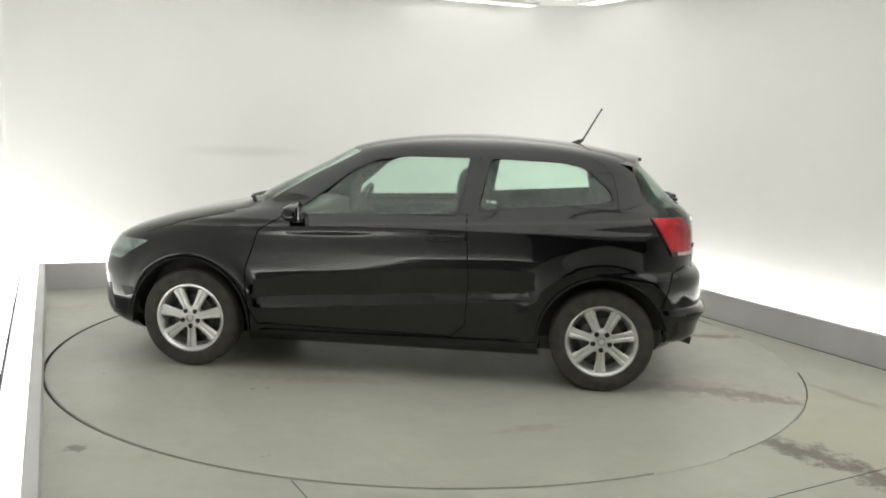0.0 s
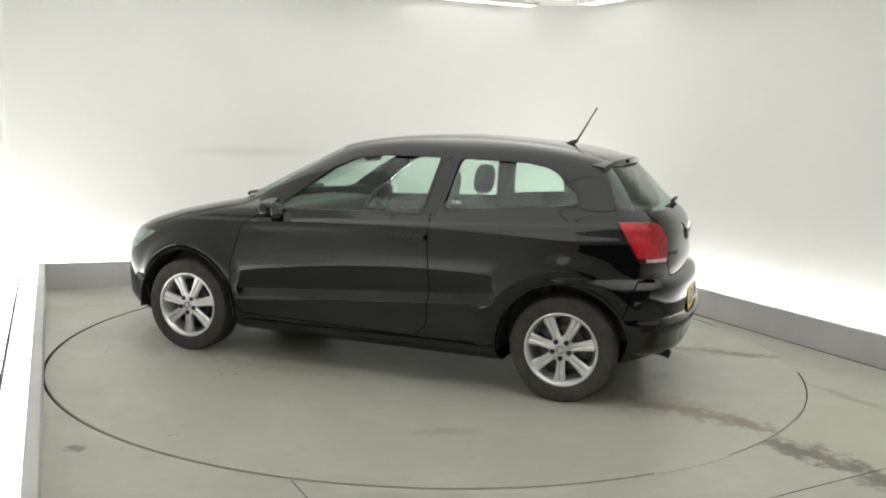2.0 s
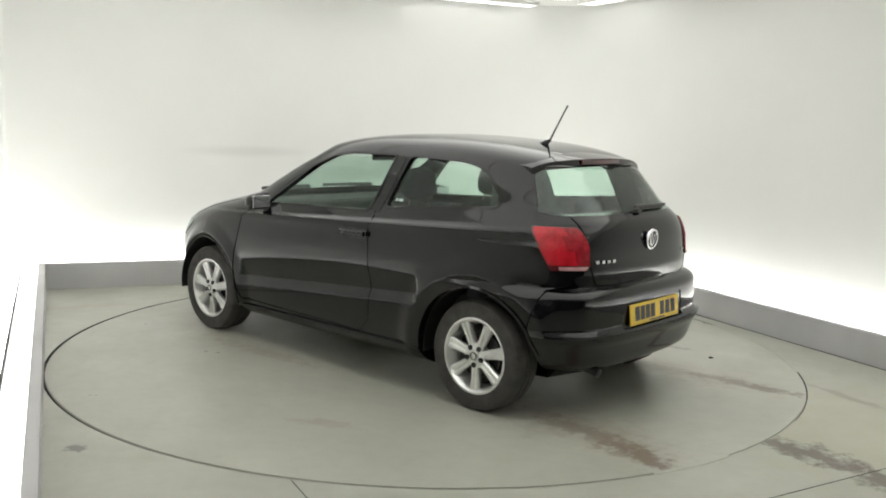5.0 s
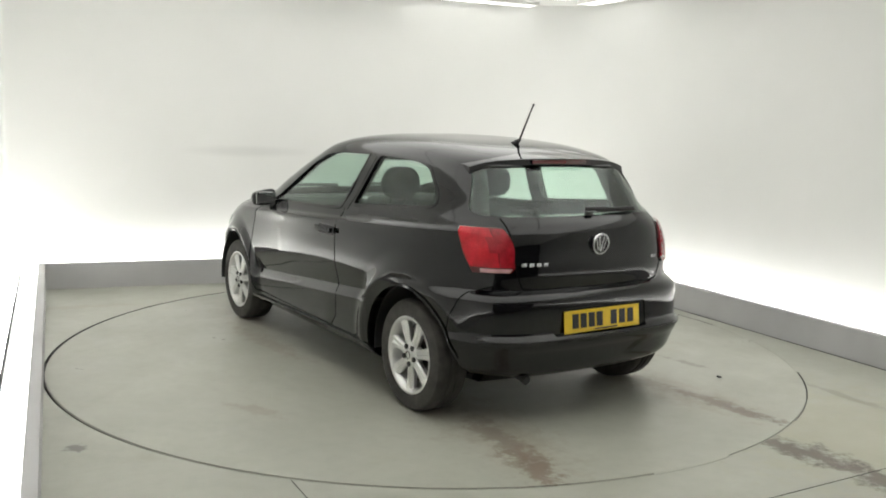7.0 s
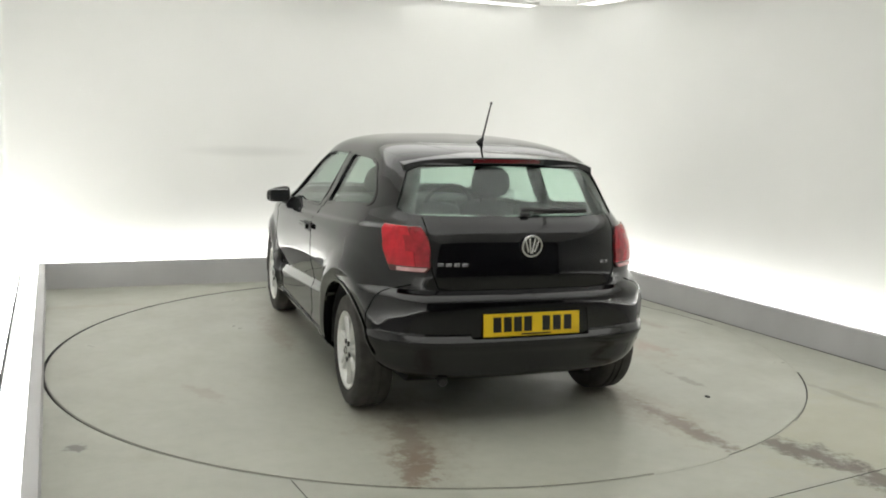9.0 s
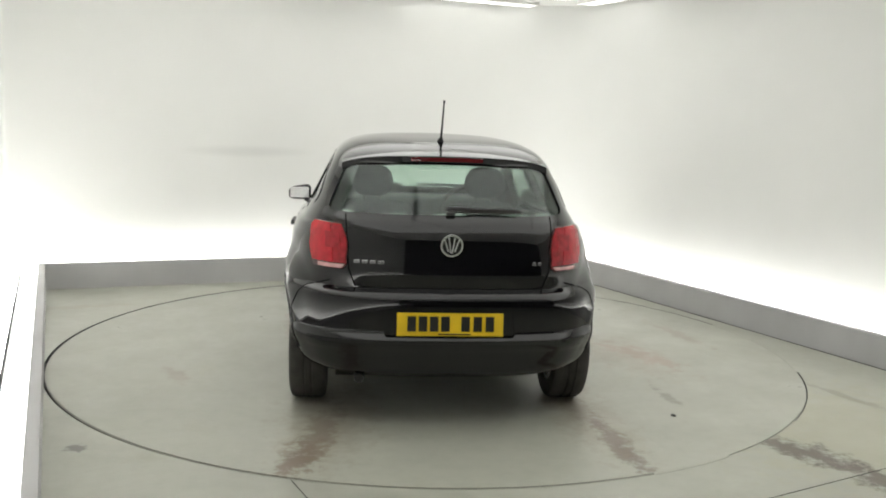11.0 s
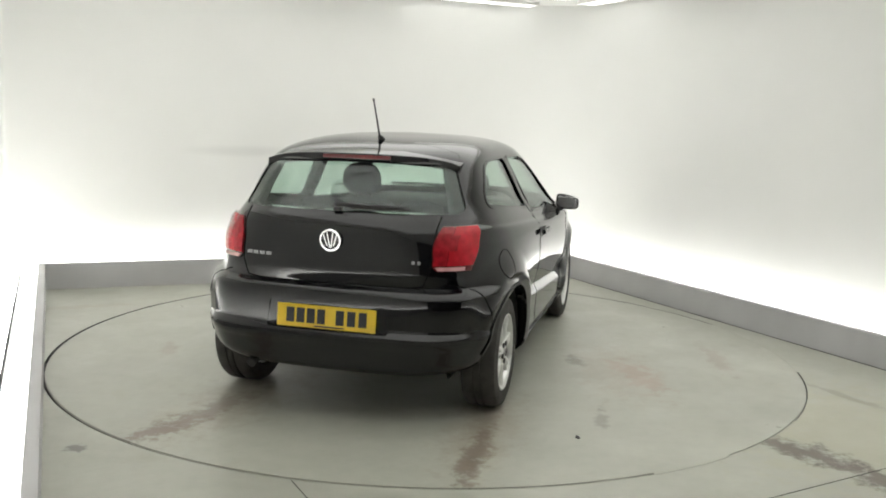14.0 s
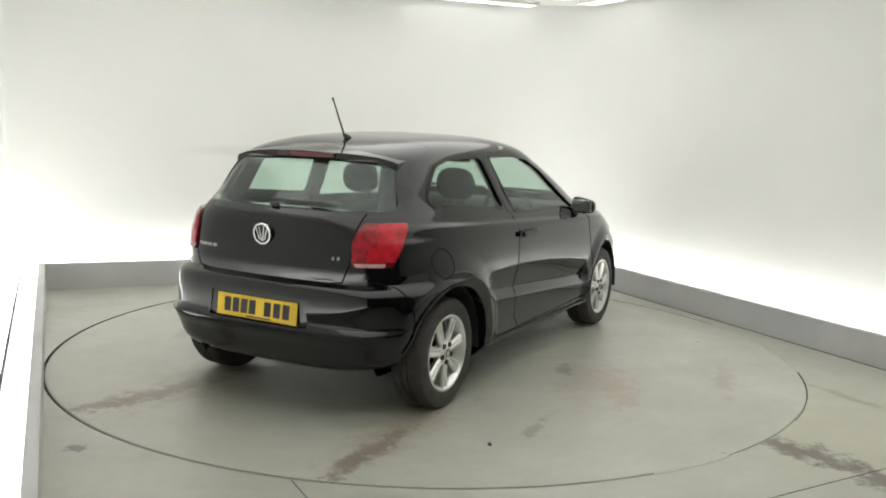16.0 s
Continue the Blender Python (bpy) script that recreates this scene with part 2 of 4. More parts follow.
def build_room():
    f0, f1 = (0.0, 0.0), (0.05, 0.8)
    b = run_bm(offset_path(0.0, f0), offset_path(0.055, f0), 0.0, 0.22)
    bmesh.ops.bevel(b, geom=[e for e in b.edges if all(v.co.z > 0.2 for v in e.verts)], offset=0.006, segments=2, affect="EDGES")
    structure("plinth", b, PLINTH, "low grey-white painted plinth round the turntable", "plinth")
    b = run_bm(offset_path(-0.007, f0)[2:], offset_path(-0.001, f0)[2:], -0.001, 0.003)
    structure("plinth_joint", b, PIT, "thin dark joint at the foot of the plinth", "seam", 0)
    # light trough behind the plinth
    b = run_bm(offset_path(0.057, f0), offset_path(0.212, f0), 0.02, 0.10)
    structure("cove_floor", b, TROUGH, "white glowing floor of the light trough behind the plinth", "trough", 0)
    b = run_bm(offset_path(0.216, f0), offset_path(0.305, f0), 0.02, 0.09)
    structure("cove_light", b, COVE, "white glowing light trough behind the low plinth", "cove light", 0)
    line = run_bm(offset_path(0.194, f0)[:2], offset_path(0.214, f0)[:2], 0.09, 0.108)
    structure("cove_seam", line, INK, "thin dark seam in the glowing light trough", "seam", 0)
    b = run_bm(offset_path(0.31, f1), offset_path(0.45, f1), -0.02, ROOM_H + 0.3)
    structure("wall_back", b, WALLPAINT, "smooth white studio wall with rounded corner", "wall", 60)
    # behind the camera: an unseen dark wall, added to darken the car's reflections
    b = run_bm([Vector((-0.25, -6.97)), Vector((6.7, -6.32))], [Vector((-0.25, -7.17)), Vector((6.7, -6.52))], 0.0, ROOM_H + 0.3)
    structure("wall_front", b, BACKWALL, "unseen dark grey wall closing the studio, added for dark reflections", "wall", 0)
    # ceiling with its light runs
    bm = bmesh.new()
    vs = [bm.verts.new((x, y, z)) for z in (ROOM_H, ROOM_H + 0.15) for x, y in ((-5, -8), (8, -8), (8, 6), (-5, 6))]
    for f in ((0, 1, 2, 3), (7, 6, 5, 4), (0, 4, 5, 1), (1, 5, 6, 2), (2, 6, 7, 3), (3, 7, 4, 0)):
        bm.faces.new([vs[i] for i in f])
    structure("ceiling", bm, WALLPAINT, "plain white painted studio ceiling", "ceiling", 0)


def light_panel(name, x, y, sx, sy, rz, material=None):
    top = tagged(new(name), "flush white glowing ceiling panel, real near the corner, added fill elsewhere", "ceiling light", "ceiling light panels")
    top.matrix_basis = pose(x, y, ROOM_H - 0.03, 0, 0, rz)
    fr = bmesh.new()
    for dx, dy, wx, wy in ((0, sy / 2, sx + 0.016, 0.016), (0, -sy / 2, sx + 0.016, 0.016), (sx / 2, 0, 0.016, sy - 0.016), (-sx / 2, 0, 0.016, sy - 0.016)):
        b = box_bm(wx, wy, 0.03, (dx, dy, 0.015))
        me = bpy.data.meshes.new("tmp")
        b.to_mesh(me)
        b.free()
        fr.from_mesh(me)
        bpy.data.meshes.remove(me)
    part("frame", fr, WALLPAINT, top, smooth=0)
    part("diffuser", box_bm(sx - 0.017, sy - 0.017, 0.02, (0, 0, 0.014)), material or FILL_PANEL, top, "glowing white diffuser", smooth=0)


def build_lights():
    u = (B0 - A0).normalized()
    n = Vector((-u.y, u.x))
    deg = math.degrees(math.atan2(u.y, u.x))
    mid = (A0 + B0) / 2
    # slim runs close to the far corner
    c = mid + u * 1.55 + n * 0.14
    light_panel("ceiling_light_and_fill", c.x, c.y, 1.3, 0.20, deg, CORNER)
    v = (R0 - B0).normalized()
    m2 = Vector((-v.y, v.x))
    c = B0 + v * 0.75 + m2 * 0.12
    light_panel("ceiling_light_and_fill", c.x, c.y, 0.9, 0.20, math.degrees(math.atan2(v.y, v.x)), CORNER)
    # panels over the turntable and before it: unseen, added for even fill light
    for row in (1.15, 2.65, 4.15, 5.65):
        for col in (1.0, 2.45, 3.9):
            c = A0 + u * col - n * row + u * 0.04 * row
            light_panel("ceiling_light_and_fill", c.x, c.y, 1.43, 1.48, deg)


def build_floor():
    bm = bmesh.new()
    n = 192
    ins, low, out = [], [], []
    for i in range(n):
        a = 2 * math.pi * i / n
        c, s = math.cos(a), math.sin(a)
        ins.append(bm.verts.new((2.431 * c - 0.005, 2.431 * s - 0.002, 0)))
        low.append(bm.verts.new((2.431 * c - 0.005, 2.431 * s - 0.002, -0.45)))
        k = 9.0 / max(abs(c), abs(s))
        out.append(bm.verts.new((k * c, k * s, 0)))
    for i in range(n):
        j = (i + 1) % n
        bm.faces.new((ins[i], ins[j], out[j], out[i]))
        bm.faces.new((low[i], low[j], ins[j], ins[i]))
    bm.faces.new(low[::-1])
    ground = structure("floor", bm, FLOOR, "worn grey-green painted concrete floor with brown stains", "floor", 30)
    ground.data.materials.append(PIT)
    for f in ground.data.polygons:
        if f.center.z < -0.01:
            f.material_index = 1
    # dirt packed into the joint round the turntable
    for d0, d1, z in ((295.0, 306.5, 0.0018), (306.5, 325.0, -0.003), (350.0, 382.0, 0.0016), (60.0, 118.0, -0.003)):
        pts = [(math.cos(radians(d0 + (d1 - d0) * k / 24)), math.sin(radians(d0 + (d1 - d0) * k / 24))) for k in range(25)]
        b = run_bm([Vector(((2.412 if z > 0 else 2.4205) * c, (2.412 if z > 0 else 2.4205) * w)) for c, w in pts], [Vector((2.437 * c, 2.437 * w)) for c, w in pts], -0.02, z - 0.0006)
        structure("joint_dirt", b, FLOOR, "grey dirt packed into the turntable joint", "dirt", 0)
    for k, (p, q) in enumerate((((-0.566, -2.38), (-0.44, -2.62)), ((1.30, -2.52), (2.30, -1.97)))):
        p, q = Vector(p), Vector(q)
        d = (q - p).normalized()
        w = Vector((-d.y, d.x)) * 0.0017
        b = run_bm([p - w, q - w], [p + w, q + w], -0.001, 0.0015)
        structure("floor_seam", b, PIT, "thin dark joint in the painted floor", "seam", 0)


def build_turntable():
    top = tagged(new("turntable"), "round grey-green painted turntable with rusty tyre stains", "turntable")
    bm = bmesh.new()
    bmesh.ops.create_cone(bm, cap_ends=True, segments=192, radius1=2.420, radius2=2.420, depth=0.09)
    bmesh.ops.translate(bm, vec=(0, 0, -0.045), verts=bm.verts[:])
    bmesh.ops.bevel(bm, geom=[e for e in bm.edges if len(e.link_faces) == 2 and all(v.co.z > -0.01 for v in e.verts) and e.calc_face_angle() > 1], offset=0.004, segments=2, affect="EDGES")
    part("deck", bm, DISC, top, "grey-green painted deck")
    ring = lathe_bm([(2.4205, -0.085), (2.4235, -0.085), (2.4235, -0.006), (2.4205, -0.006)], 192)
    bmesh.ops.transform(ring, matrix=pose(0, 0, 0, 90, 0, 0), verts=ring.verts[:])
    bmesh.ops.translate(ring, vec=(0, 0, -0.0455 - sum(v.co.z for v in ring.verts) / len(ring.verts)), verts=ring.verts[:])
    part("edge_band", ring, STEEL, top, "dark steel band round the deck")
    return top


build_room()
build_lights()
build_floor()
TURNTABLE = build_turntable()

# ================= the car: outer skin =================


def curve(table):
    """Monotone cubic through (z, value) pairs."""
    x = np.array([a for a, _ in table], float)
    y = np.array([b for _, b in table], float)
    h = np.diff(x)
    d = np.diff(y) / h
    m = np.zeros(len(x))
    m[0], m[-1] = d[0], d[-1]
    for i in range(1, len(x) - 1):
        if d[i - 1] * d[i] > 0:
            w1, w2 = 2 * h[i] + h[i - 1], h[i] + 2 * h[i - 1]
            m[i] = (w1 + w2) / (w1 / d[i - 1] + w2 / d[i])

    def f(q):
        q = np.clip(np.asarray(q, float), x[0], x[-1])
        i = np.clip(np.searchsorted(x, q) - 1, 0, len(x) - 2)
        t = (q - x[i]) / h[i]
        return ((2 * t**3 - 3 * t**2 + 1) * y[i] + (t**3 - 2 * t**2 + t) * h[i] * m[i] + (3 * t**2 - 2 * t**3) * y[i + 1] + (t**3 - t**2) * h[i] * m[i + 1])

    return f


NOSE = curve([(0.18, 1.9), (0.22, 1.94), (0.3, 1.965), (0.4, 1.965), (0.53, 1.965), (0.65, 1.93), (0.73, 1.88), (0.77, 1.835), (0.815, 1.745), (0.855, 1.63), (0.892, 1.505),
              (0.93, 1.335), (0.965, 1.165), (0.998, 1.01), (1.08, 0.865), (1.17, 0.69), (1.26, 0.52), (1.36, 0.335), (1.392, 0.22), (1.421, 0.06), (1.437, -0.07), (1.45, -0.25),
              (1.457, -0.46)])
TAIL = curve([(0.18, -1.79), (0.22, -1.83), (0.27, -1.845), (0.33, -1.851), (0.4, -1.864), (0.445, -1.881), (0.465, -1.883), (0.485, -1.867), (0.5, -1.853), (0.6, -1.855), (0.655, -1.853),
              (0.685, -1.839), (0.7, -1.818), (0.71, -1.797), (0.73, -1.799), (0.755, -1.802), (0.78, -1.804), (0.8, -1.803), (0.82, -1.8), (0.93, -1.791), (0.99, -1.775), (1.03, -1.749),
              (1.06, -1.714), (1.12, -1.646), (1.3, -1.455), (1.335, -1.409), (1.36, -1.35), (1.392, -1.22), (1.414, -1.09), (1.432, -0.92), (1.444, -0.74), (1.452, -0.62), (1.457, -0.48)])
HALF = curve([(0.18, 0.72), (0.21, 0.77), (0.25, 0.805), (0.3, 0.82), (0.48, 0.835), (0.55, 0.839), (0.65, 0.843), (0.74, 0.843), (0.85, 0.838), (0.905, 0.828), (0.94, 0.806),
              (1, 0.766), (1.1, 0.708), (1.2, 0.661), (1.29, 0.616), (1.325, 0.598), (1.355, 0.579), (1.385, 0.547), (1.41, 0.5), (1.43, 0.43), (1.444, 0.34), (1.452, 0.21),
              (1.457, 0.02)])
MIDX = curve([(0.18, 0.0), (0.90, 0.0), (1.05, -0.25), (1.35, -0.50), (1.457, -0.47)])
NF = curve([(0.18, 4.2), (0.6, 4.4), (0.75, 4.2), (0.90, 4.2), (1.0, 5.0), (1.2, 6.0), (1.35, 5.0), (1.42, 4.0), (1.457, 2.8)])
NR = curve([(0.18, 5.6), (0.45, 6.6), (0.66, 6.3), (0.71, 5.4), (0.8, 5), (1, 4.8), (1.08, 4.7), (1.2, 5.2), (1.3, 5.6), (1.36, 4.8), (1.42, 3.8),
              (1.457, 2.8)])
AXLE = 1.235
ARCH = 0.374
HUB = 0.30


def step(a, b, t):
    t = np.clip((t - a) / (b - a), 0, 1)
    return t * t * (3 - 2 * t)


def skin(z, a):
    """The car's outer skin at height z, in the direction a (0: nose, pi/2: left side, pi: tail)."""
    z, a = np.broadcast_arrays(np.asarray(z, float), np.asarray(a, float))
    c, s = np.cos(a), np.sin(a)
    n = np.where(c > 0, NF(z), NR(z))
    r = (np.abs(c) ** n + np.abs(s) ** n) ** (-1 / n)
    xc = MIDX(z)
    x = xc + np.where(c > 0, NOSE(z) - xc, xc - TAIL(z)) * r * c
    y = HALF(z) * r * s
    x = x + np.interp(z, [0.3, 0.7, 1.0, 1.2, 1.35, 1.45], [0.07, 0.075, 0.07, 0.05, 0.02, 0.0]) * (y / 0.8) ** 2 * step(1.15, 1.65, -x)
    add = np.zeros_like(x)
    for ax, peak, end in ((AXLE, 0.405, 0.50), (-AXLE, 0.445, 0.575)):
        d = np.hypot(x - ax, z - HUB)
        rise = 0.012 + 0.016 * np.clip((d - ARCH) / (peak - ARCH), 0, 1)
        add = add + rise * (1 - step(peak, end, d) ** 0.8) * step(0.12, 0.3, z) * (1 - step(1.56, 1.72, np.abs(x)))
    scoop = step(-0.865, -0.825, x) * (1 - step(0.79, 0.83, x))
    low, high = 0.515 - 0.075 * x, 0.668 - 0.075 * x - 0.065 * x * x
    down = np.clip((high - z) / (high - low), 0, 1)
    up = np.clip((low - z) / 0.052, 0, 1)
    dent = 0.027 * down * (1 - up) + 0.003 * up
    add = add - scoop * dent
    over = z - (0.922 - 0.048 * x)
    crease = 0.013 * np.exp(-(over / np.where(over > 0, 0.009, 0.045)) ** 2) * (1 - step(1.1, 1.55, x))
    add = add + crease
    y = y + np.sign(s) * add * step(0.35, 0.75, np.abs(y))
    lift = 0.36 * (1 - step(-1.56, -1.46, x)) + 0.08 * step(1.62, 1.85, x)
    z = np.where(z < 0.42, 0.42 - (0.42 - z) * (1 - lift), z)
    return np.stack([x, y, z], -1)


def skin_off(z, a, off):
    e = 1e-3
    p = skin(z, a)
    if off == 0:
        return p
    da = skin(z, np.asarray(a) + e) - skin(z, np.asarray(a) - e)
    dz = skin(np.asarray(z) + e, a) - skin(np.asarray(z) - e, a)
    n = np.cross(da, dz)
    n /= np.linalg.norm(n, axis=-1, keepdims=True) + 1e-12
    return p + n * off


def find(z, v, axis, lo, hi):
    """The direction between lo and hi at which the skin's x (0) or y (1) is v."""
    z = np.asarray(z, float)
    v = np.broadcast_to(np.asarray(v, float), z.shape)
    lo, hi = np.full(z.shape, lo), np.full(z.shape, hi)
    for _ in range(36):
        m = (lo + hi) / 2
        big = skin(z, m)[..., axis] > v
        lo, hi = np.where(big, m, lo), np.where(big, hi, m)
    return (lo + hi) / 2


def at_x(z, x):
    return find(z, x, 0, 0.0, math.pi)


def at_y(z, y):
    """On the tail: y may have either sign."""
    y = np.asarray(y, float)
    a = find(z, np.abs(y), 1, math.pi * 0.62, math.pi)
    return np.where(y >= 0, a, 2 * math.pi - a)


def at_y_front(z, y):
    y = np.asarray(y, float)
    lo, hi = np.zeros(np.shape(z)), np.full(np.shape(z), math.pi * 0.4)
    for _ in range(36):
        m = (lo + hi) / 2
        big = skin(z, m)[..., 1] > np.abs(y)
        lo, hi = np.where(big, lo, m), np.where(big, m, hi)
    a = (lo + hi) / 2
    return np.where(y >= 0, a, -a)


def sheet_bm(Z, A, outer, inner, side=1):
    """A closed sheet over the skin: grids of heights and directions, from inner to outer distance."""
    P, Q = skin_off(Z, A, outer), skin_off(Z, A, inner)
    r, c = Z.shape
    bm = bmesh.new()
    va = [[bm.verts.new((p[0], side * p[1], p[2])) for p in row] for row in P]
    vb = [[bm.verts.new((p[0], side * p[1], p[2])) for p in row] for row in Q]
    for i in range(r - 1):
        for j in range(c - 1):
            bm.faces.new((va[i][j], va[i][j + 1], va[i + 1][j + 1], va[i + 1][j]))
            bm.faces.new((vb[i][j], vb[i + 1][j], vb[i + 1][j + 1], vb[i][j + 1]))
    for i in range(r - 1):
        for j in (0, c - 1):
            bm.faces.new((va[i][j], va[i + 1][j], vb[i + 1][j], vb[i][j]))
    for j in range(c - 1):
        for i in (0, r - 1):
            bm.faces.new((va[i][j], va[i][j + 1], vb[i][j + 1], vb[i][j]))
    return bm


def span(poly, zs):
    """For each height, the least and greatest u of a convex polygon of (u, z)."""
    lo, hi = [], []
    for z in zs:
        us = []
        for (u0, z0), (u1, z1) in zip(poly, poly[1:] + poly[:1]):
            if abs(z1 - z0) > 1e-9 and min(z0, z1) - 1e-9 <= z <= max(z0, z1) + 1e-9:
                us.append(u0 + (u1 - u0) * (z - z0) / (z1 - z0))
        lo.append(min(us))
        hi.append(max(us))
    return np.array(lo), np.array(hi)


def area_grid(poly, where, rows=14, cols=16):
    """Heights and directions over a convex polygon of (x or y, z)."""
    z0, z1 = min(p[1] for p in poly), max(p[1] for p in poly)
    zs = np.linspace(z0 + 1e-4, z1 - 1e-4, rows)
    lo, hi = span(poly, zs)
    t = np.linspace(0, 1, cols)
    U = lo[:, None] * (1 - t) + hi[:, None] * t
    Z = np.repeat(zs[:, None], cols, 1)
    return Z, where(Z, U)


def loft_bm(zs, inset=0.0, nose=None, tail=None, n=560):
    bm = bmesh.new()
    fine = np.linspace(0, 2 * math.pi, 6001)
    p = skin(np.full(6001, 0.62), fine)
    run = np.concatenate([[0], np.cumsum(np.hypot(np.diff(p[:, 0]), np.diff(p[:, 1])))])
    a = np.interp(np.linspace(0, run[-1], n, endpoint=False), run, fine) + 1e-4
    rings = []
    for z in zs:
        p = skin(np.full(n, z), a)
        if inset:
            h = max(float(HALF(z)), 0.05)
            p[:, 1] *= max(h - inset, 0.02) / h
            xc = float(MIDX(z))
            fx, tx = float(NOSE(z)), float(TAIL(z))
            p[:, 0] = np.where(p[:, 0] > xc, xc + (p[:, 0] - xc) * max(min(fx - inset * 1.3, nose) - xc, 0.05) / (fx - xc), xc + (p[:, 0] - xc) * max(xc - max(tx + inset * 1.3, tail), 0.05) / (xc - tx))
        rings.append([bm.verts.new(q) for q in p])
    for r0, r1 in zip(rings, rings[1:]):
        for i in range(n):
            j = (i + 1) % n
            bm.faces.new((r0[i], r0[j], r1[j], r1[i]))
    bm.faces.new(rings[0][::-1])
    bm.faces.new(rings[-1])
    bmesh.ops.recalc_face_normals(bm, faces=bm.faces[:])
    return bm


DOOR_WIN = rounded([(0.60, 0.965), (0.57, 1.00), (0.27, 1.225), (0.12, 1.295), (-0.05, 1.318), (-0.425, 1.322), (-0.365, 1.005)], 0.03)
QUARTER_WIN = rounded([(-0.485, 1.03), (-1.27, 1.095), (-1.25, 1.17), (-1.09, 1.285), (-0.95, 1.312), (-0.545, 1.322)], 0.05)
REAR_WIN = rounded([(-0.62, 1.068), (0.62, 1.068), (0.52, 1.308), (-0.52, 1.308)], 0.05)
WIND = rounded([(-0.68, 1.015), (0.68, 1.015), (0.53, 1.355), (-0.53, 1.355)], 0.05)


def carve(base, cutters):
    """The base mesh less the cutters, as a new mesh."""
    ob = new("carved", base)
    tmp = []
    for bm in cutters:
        me = bpy.data.meshes.new("cut")
        bm.to_mesh(me)
        bm.free()
        c = new("cut", me)
        tmp.append(c)
        md = ob.modifiers.new("cut", "BOOLEAN")
        md.operation, md.solver, md.object = "DIFFERENCE", "EXACT", c
    dg = bpy.context.evaluated_depsgraph_get()
    dg.update()
    me = bpy.data.meshes.new_from_object(ob.evaluated_get(dg))
    for o in (ob, *tmp):
        d = o.data
        bpy.data.objects.remove(o)
        bpy.data.meshes.remove(d)
    return me


PANELS = {
    "body": "glossy black painted three-door bodyshell", "roof": "glossy black roof panel", "bonnet": "glossy black bonnet", "tailgate": "glossy black tailgate with rear window",
    "rear_bumper": "glossy black rear bumper", "front_bumper": "glossy black front bumper", "door_l": "closed glossy black car door", "door_r": "closed glossy black car door"}


def panel_of(x, y, z):
    """The panel to which a place on the shell belongs."""
    if z > 1.362:
        return "roof"
    if x < -1.60 and z < 0.712:
        return "rear_bumper"
    if x < -1.36 and abs(y) < 0.53 and z >= 0.712:
        return "tailgate"
    if x > 1.60 and z < 0.66:
        return "front_bumper"
    if x > 0.98 and z > np.interp(x, [0.98, 1.30, 1.55, 1.90], [0.955, 0.885, 0.80, 0.735]):
        return "bonnet"
    front = np.interp(z, [0.30, 0.40, 0.62, 0.86, 0.95, 1.0, 1.225, 1.30], [0.80, 0.86, 0.88, 0.80, 0.68, 0.62, 0.32, 0.15])
    back = np.interp(z, [0.285, 0.36, 0.62, 0.98, 1.325], [-0.36, -0.44, -0.455, -0.43, -0.485])
    if abs(y) > 0.42 and 0.285 < z < 1.335 and back < x < front:
        return "door_l" if y > 0 else "door_r"
    return "body"


def split_shell(me, car):
    """Part the carved shell into its panels, keeping the shading across their joints."""
    co = [tuple(v.co) for v in me.vertices]
    normal = [tuple(n.vector) for n in me.corner_normals]
    lots = {key: [] for key in PANELS}
    for f in me.polygons:
        lots[panel_of(*f.center)].append(f)
    for key, label in PANELS.items():
        index, verts, faces, norms = {}, [], [], []
        for f in lots[key]:
            face = []
            for v in f.vertices:
                if v not in index:
                    index[v] = len(verts)
                    verts.append(co[v])
                face.append(index[v])
            faces.append(face)
            norms.extend(normal[k] for k in f.loop_indices)
        name = "door" if key.startswith("door") else key
        piece = bpy.data.meshes.new(name)
        piece.from_pydata(verts, [], faces)
        piece.materials.append(PAINT)
        for f in piece.polygons:
            f.use_smooth = True
        piece.normals_split_custom_set(norms)
        ob = new(name, piece)
        ob.parent = car
        ob["label"] = label
    bpy.data.meshes.remove(me)


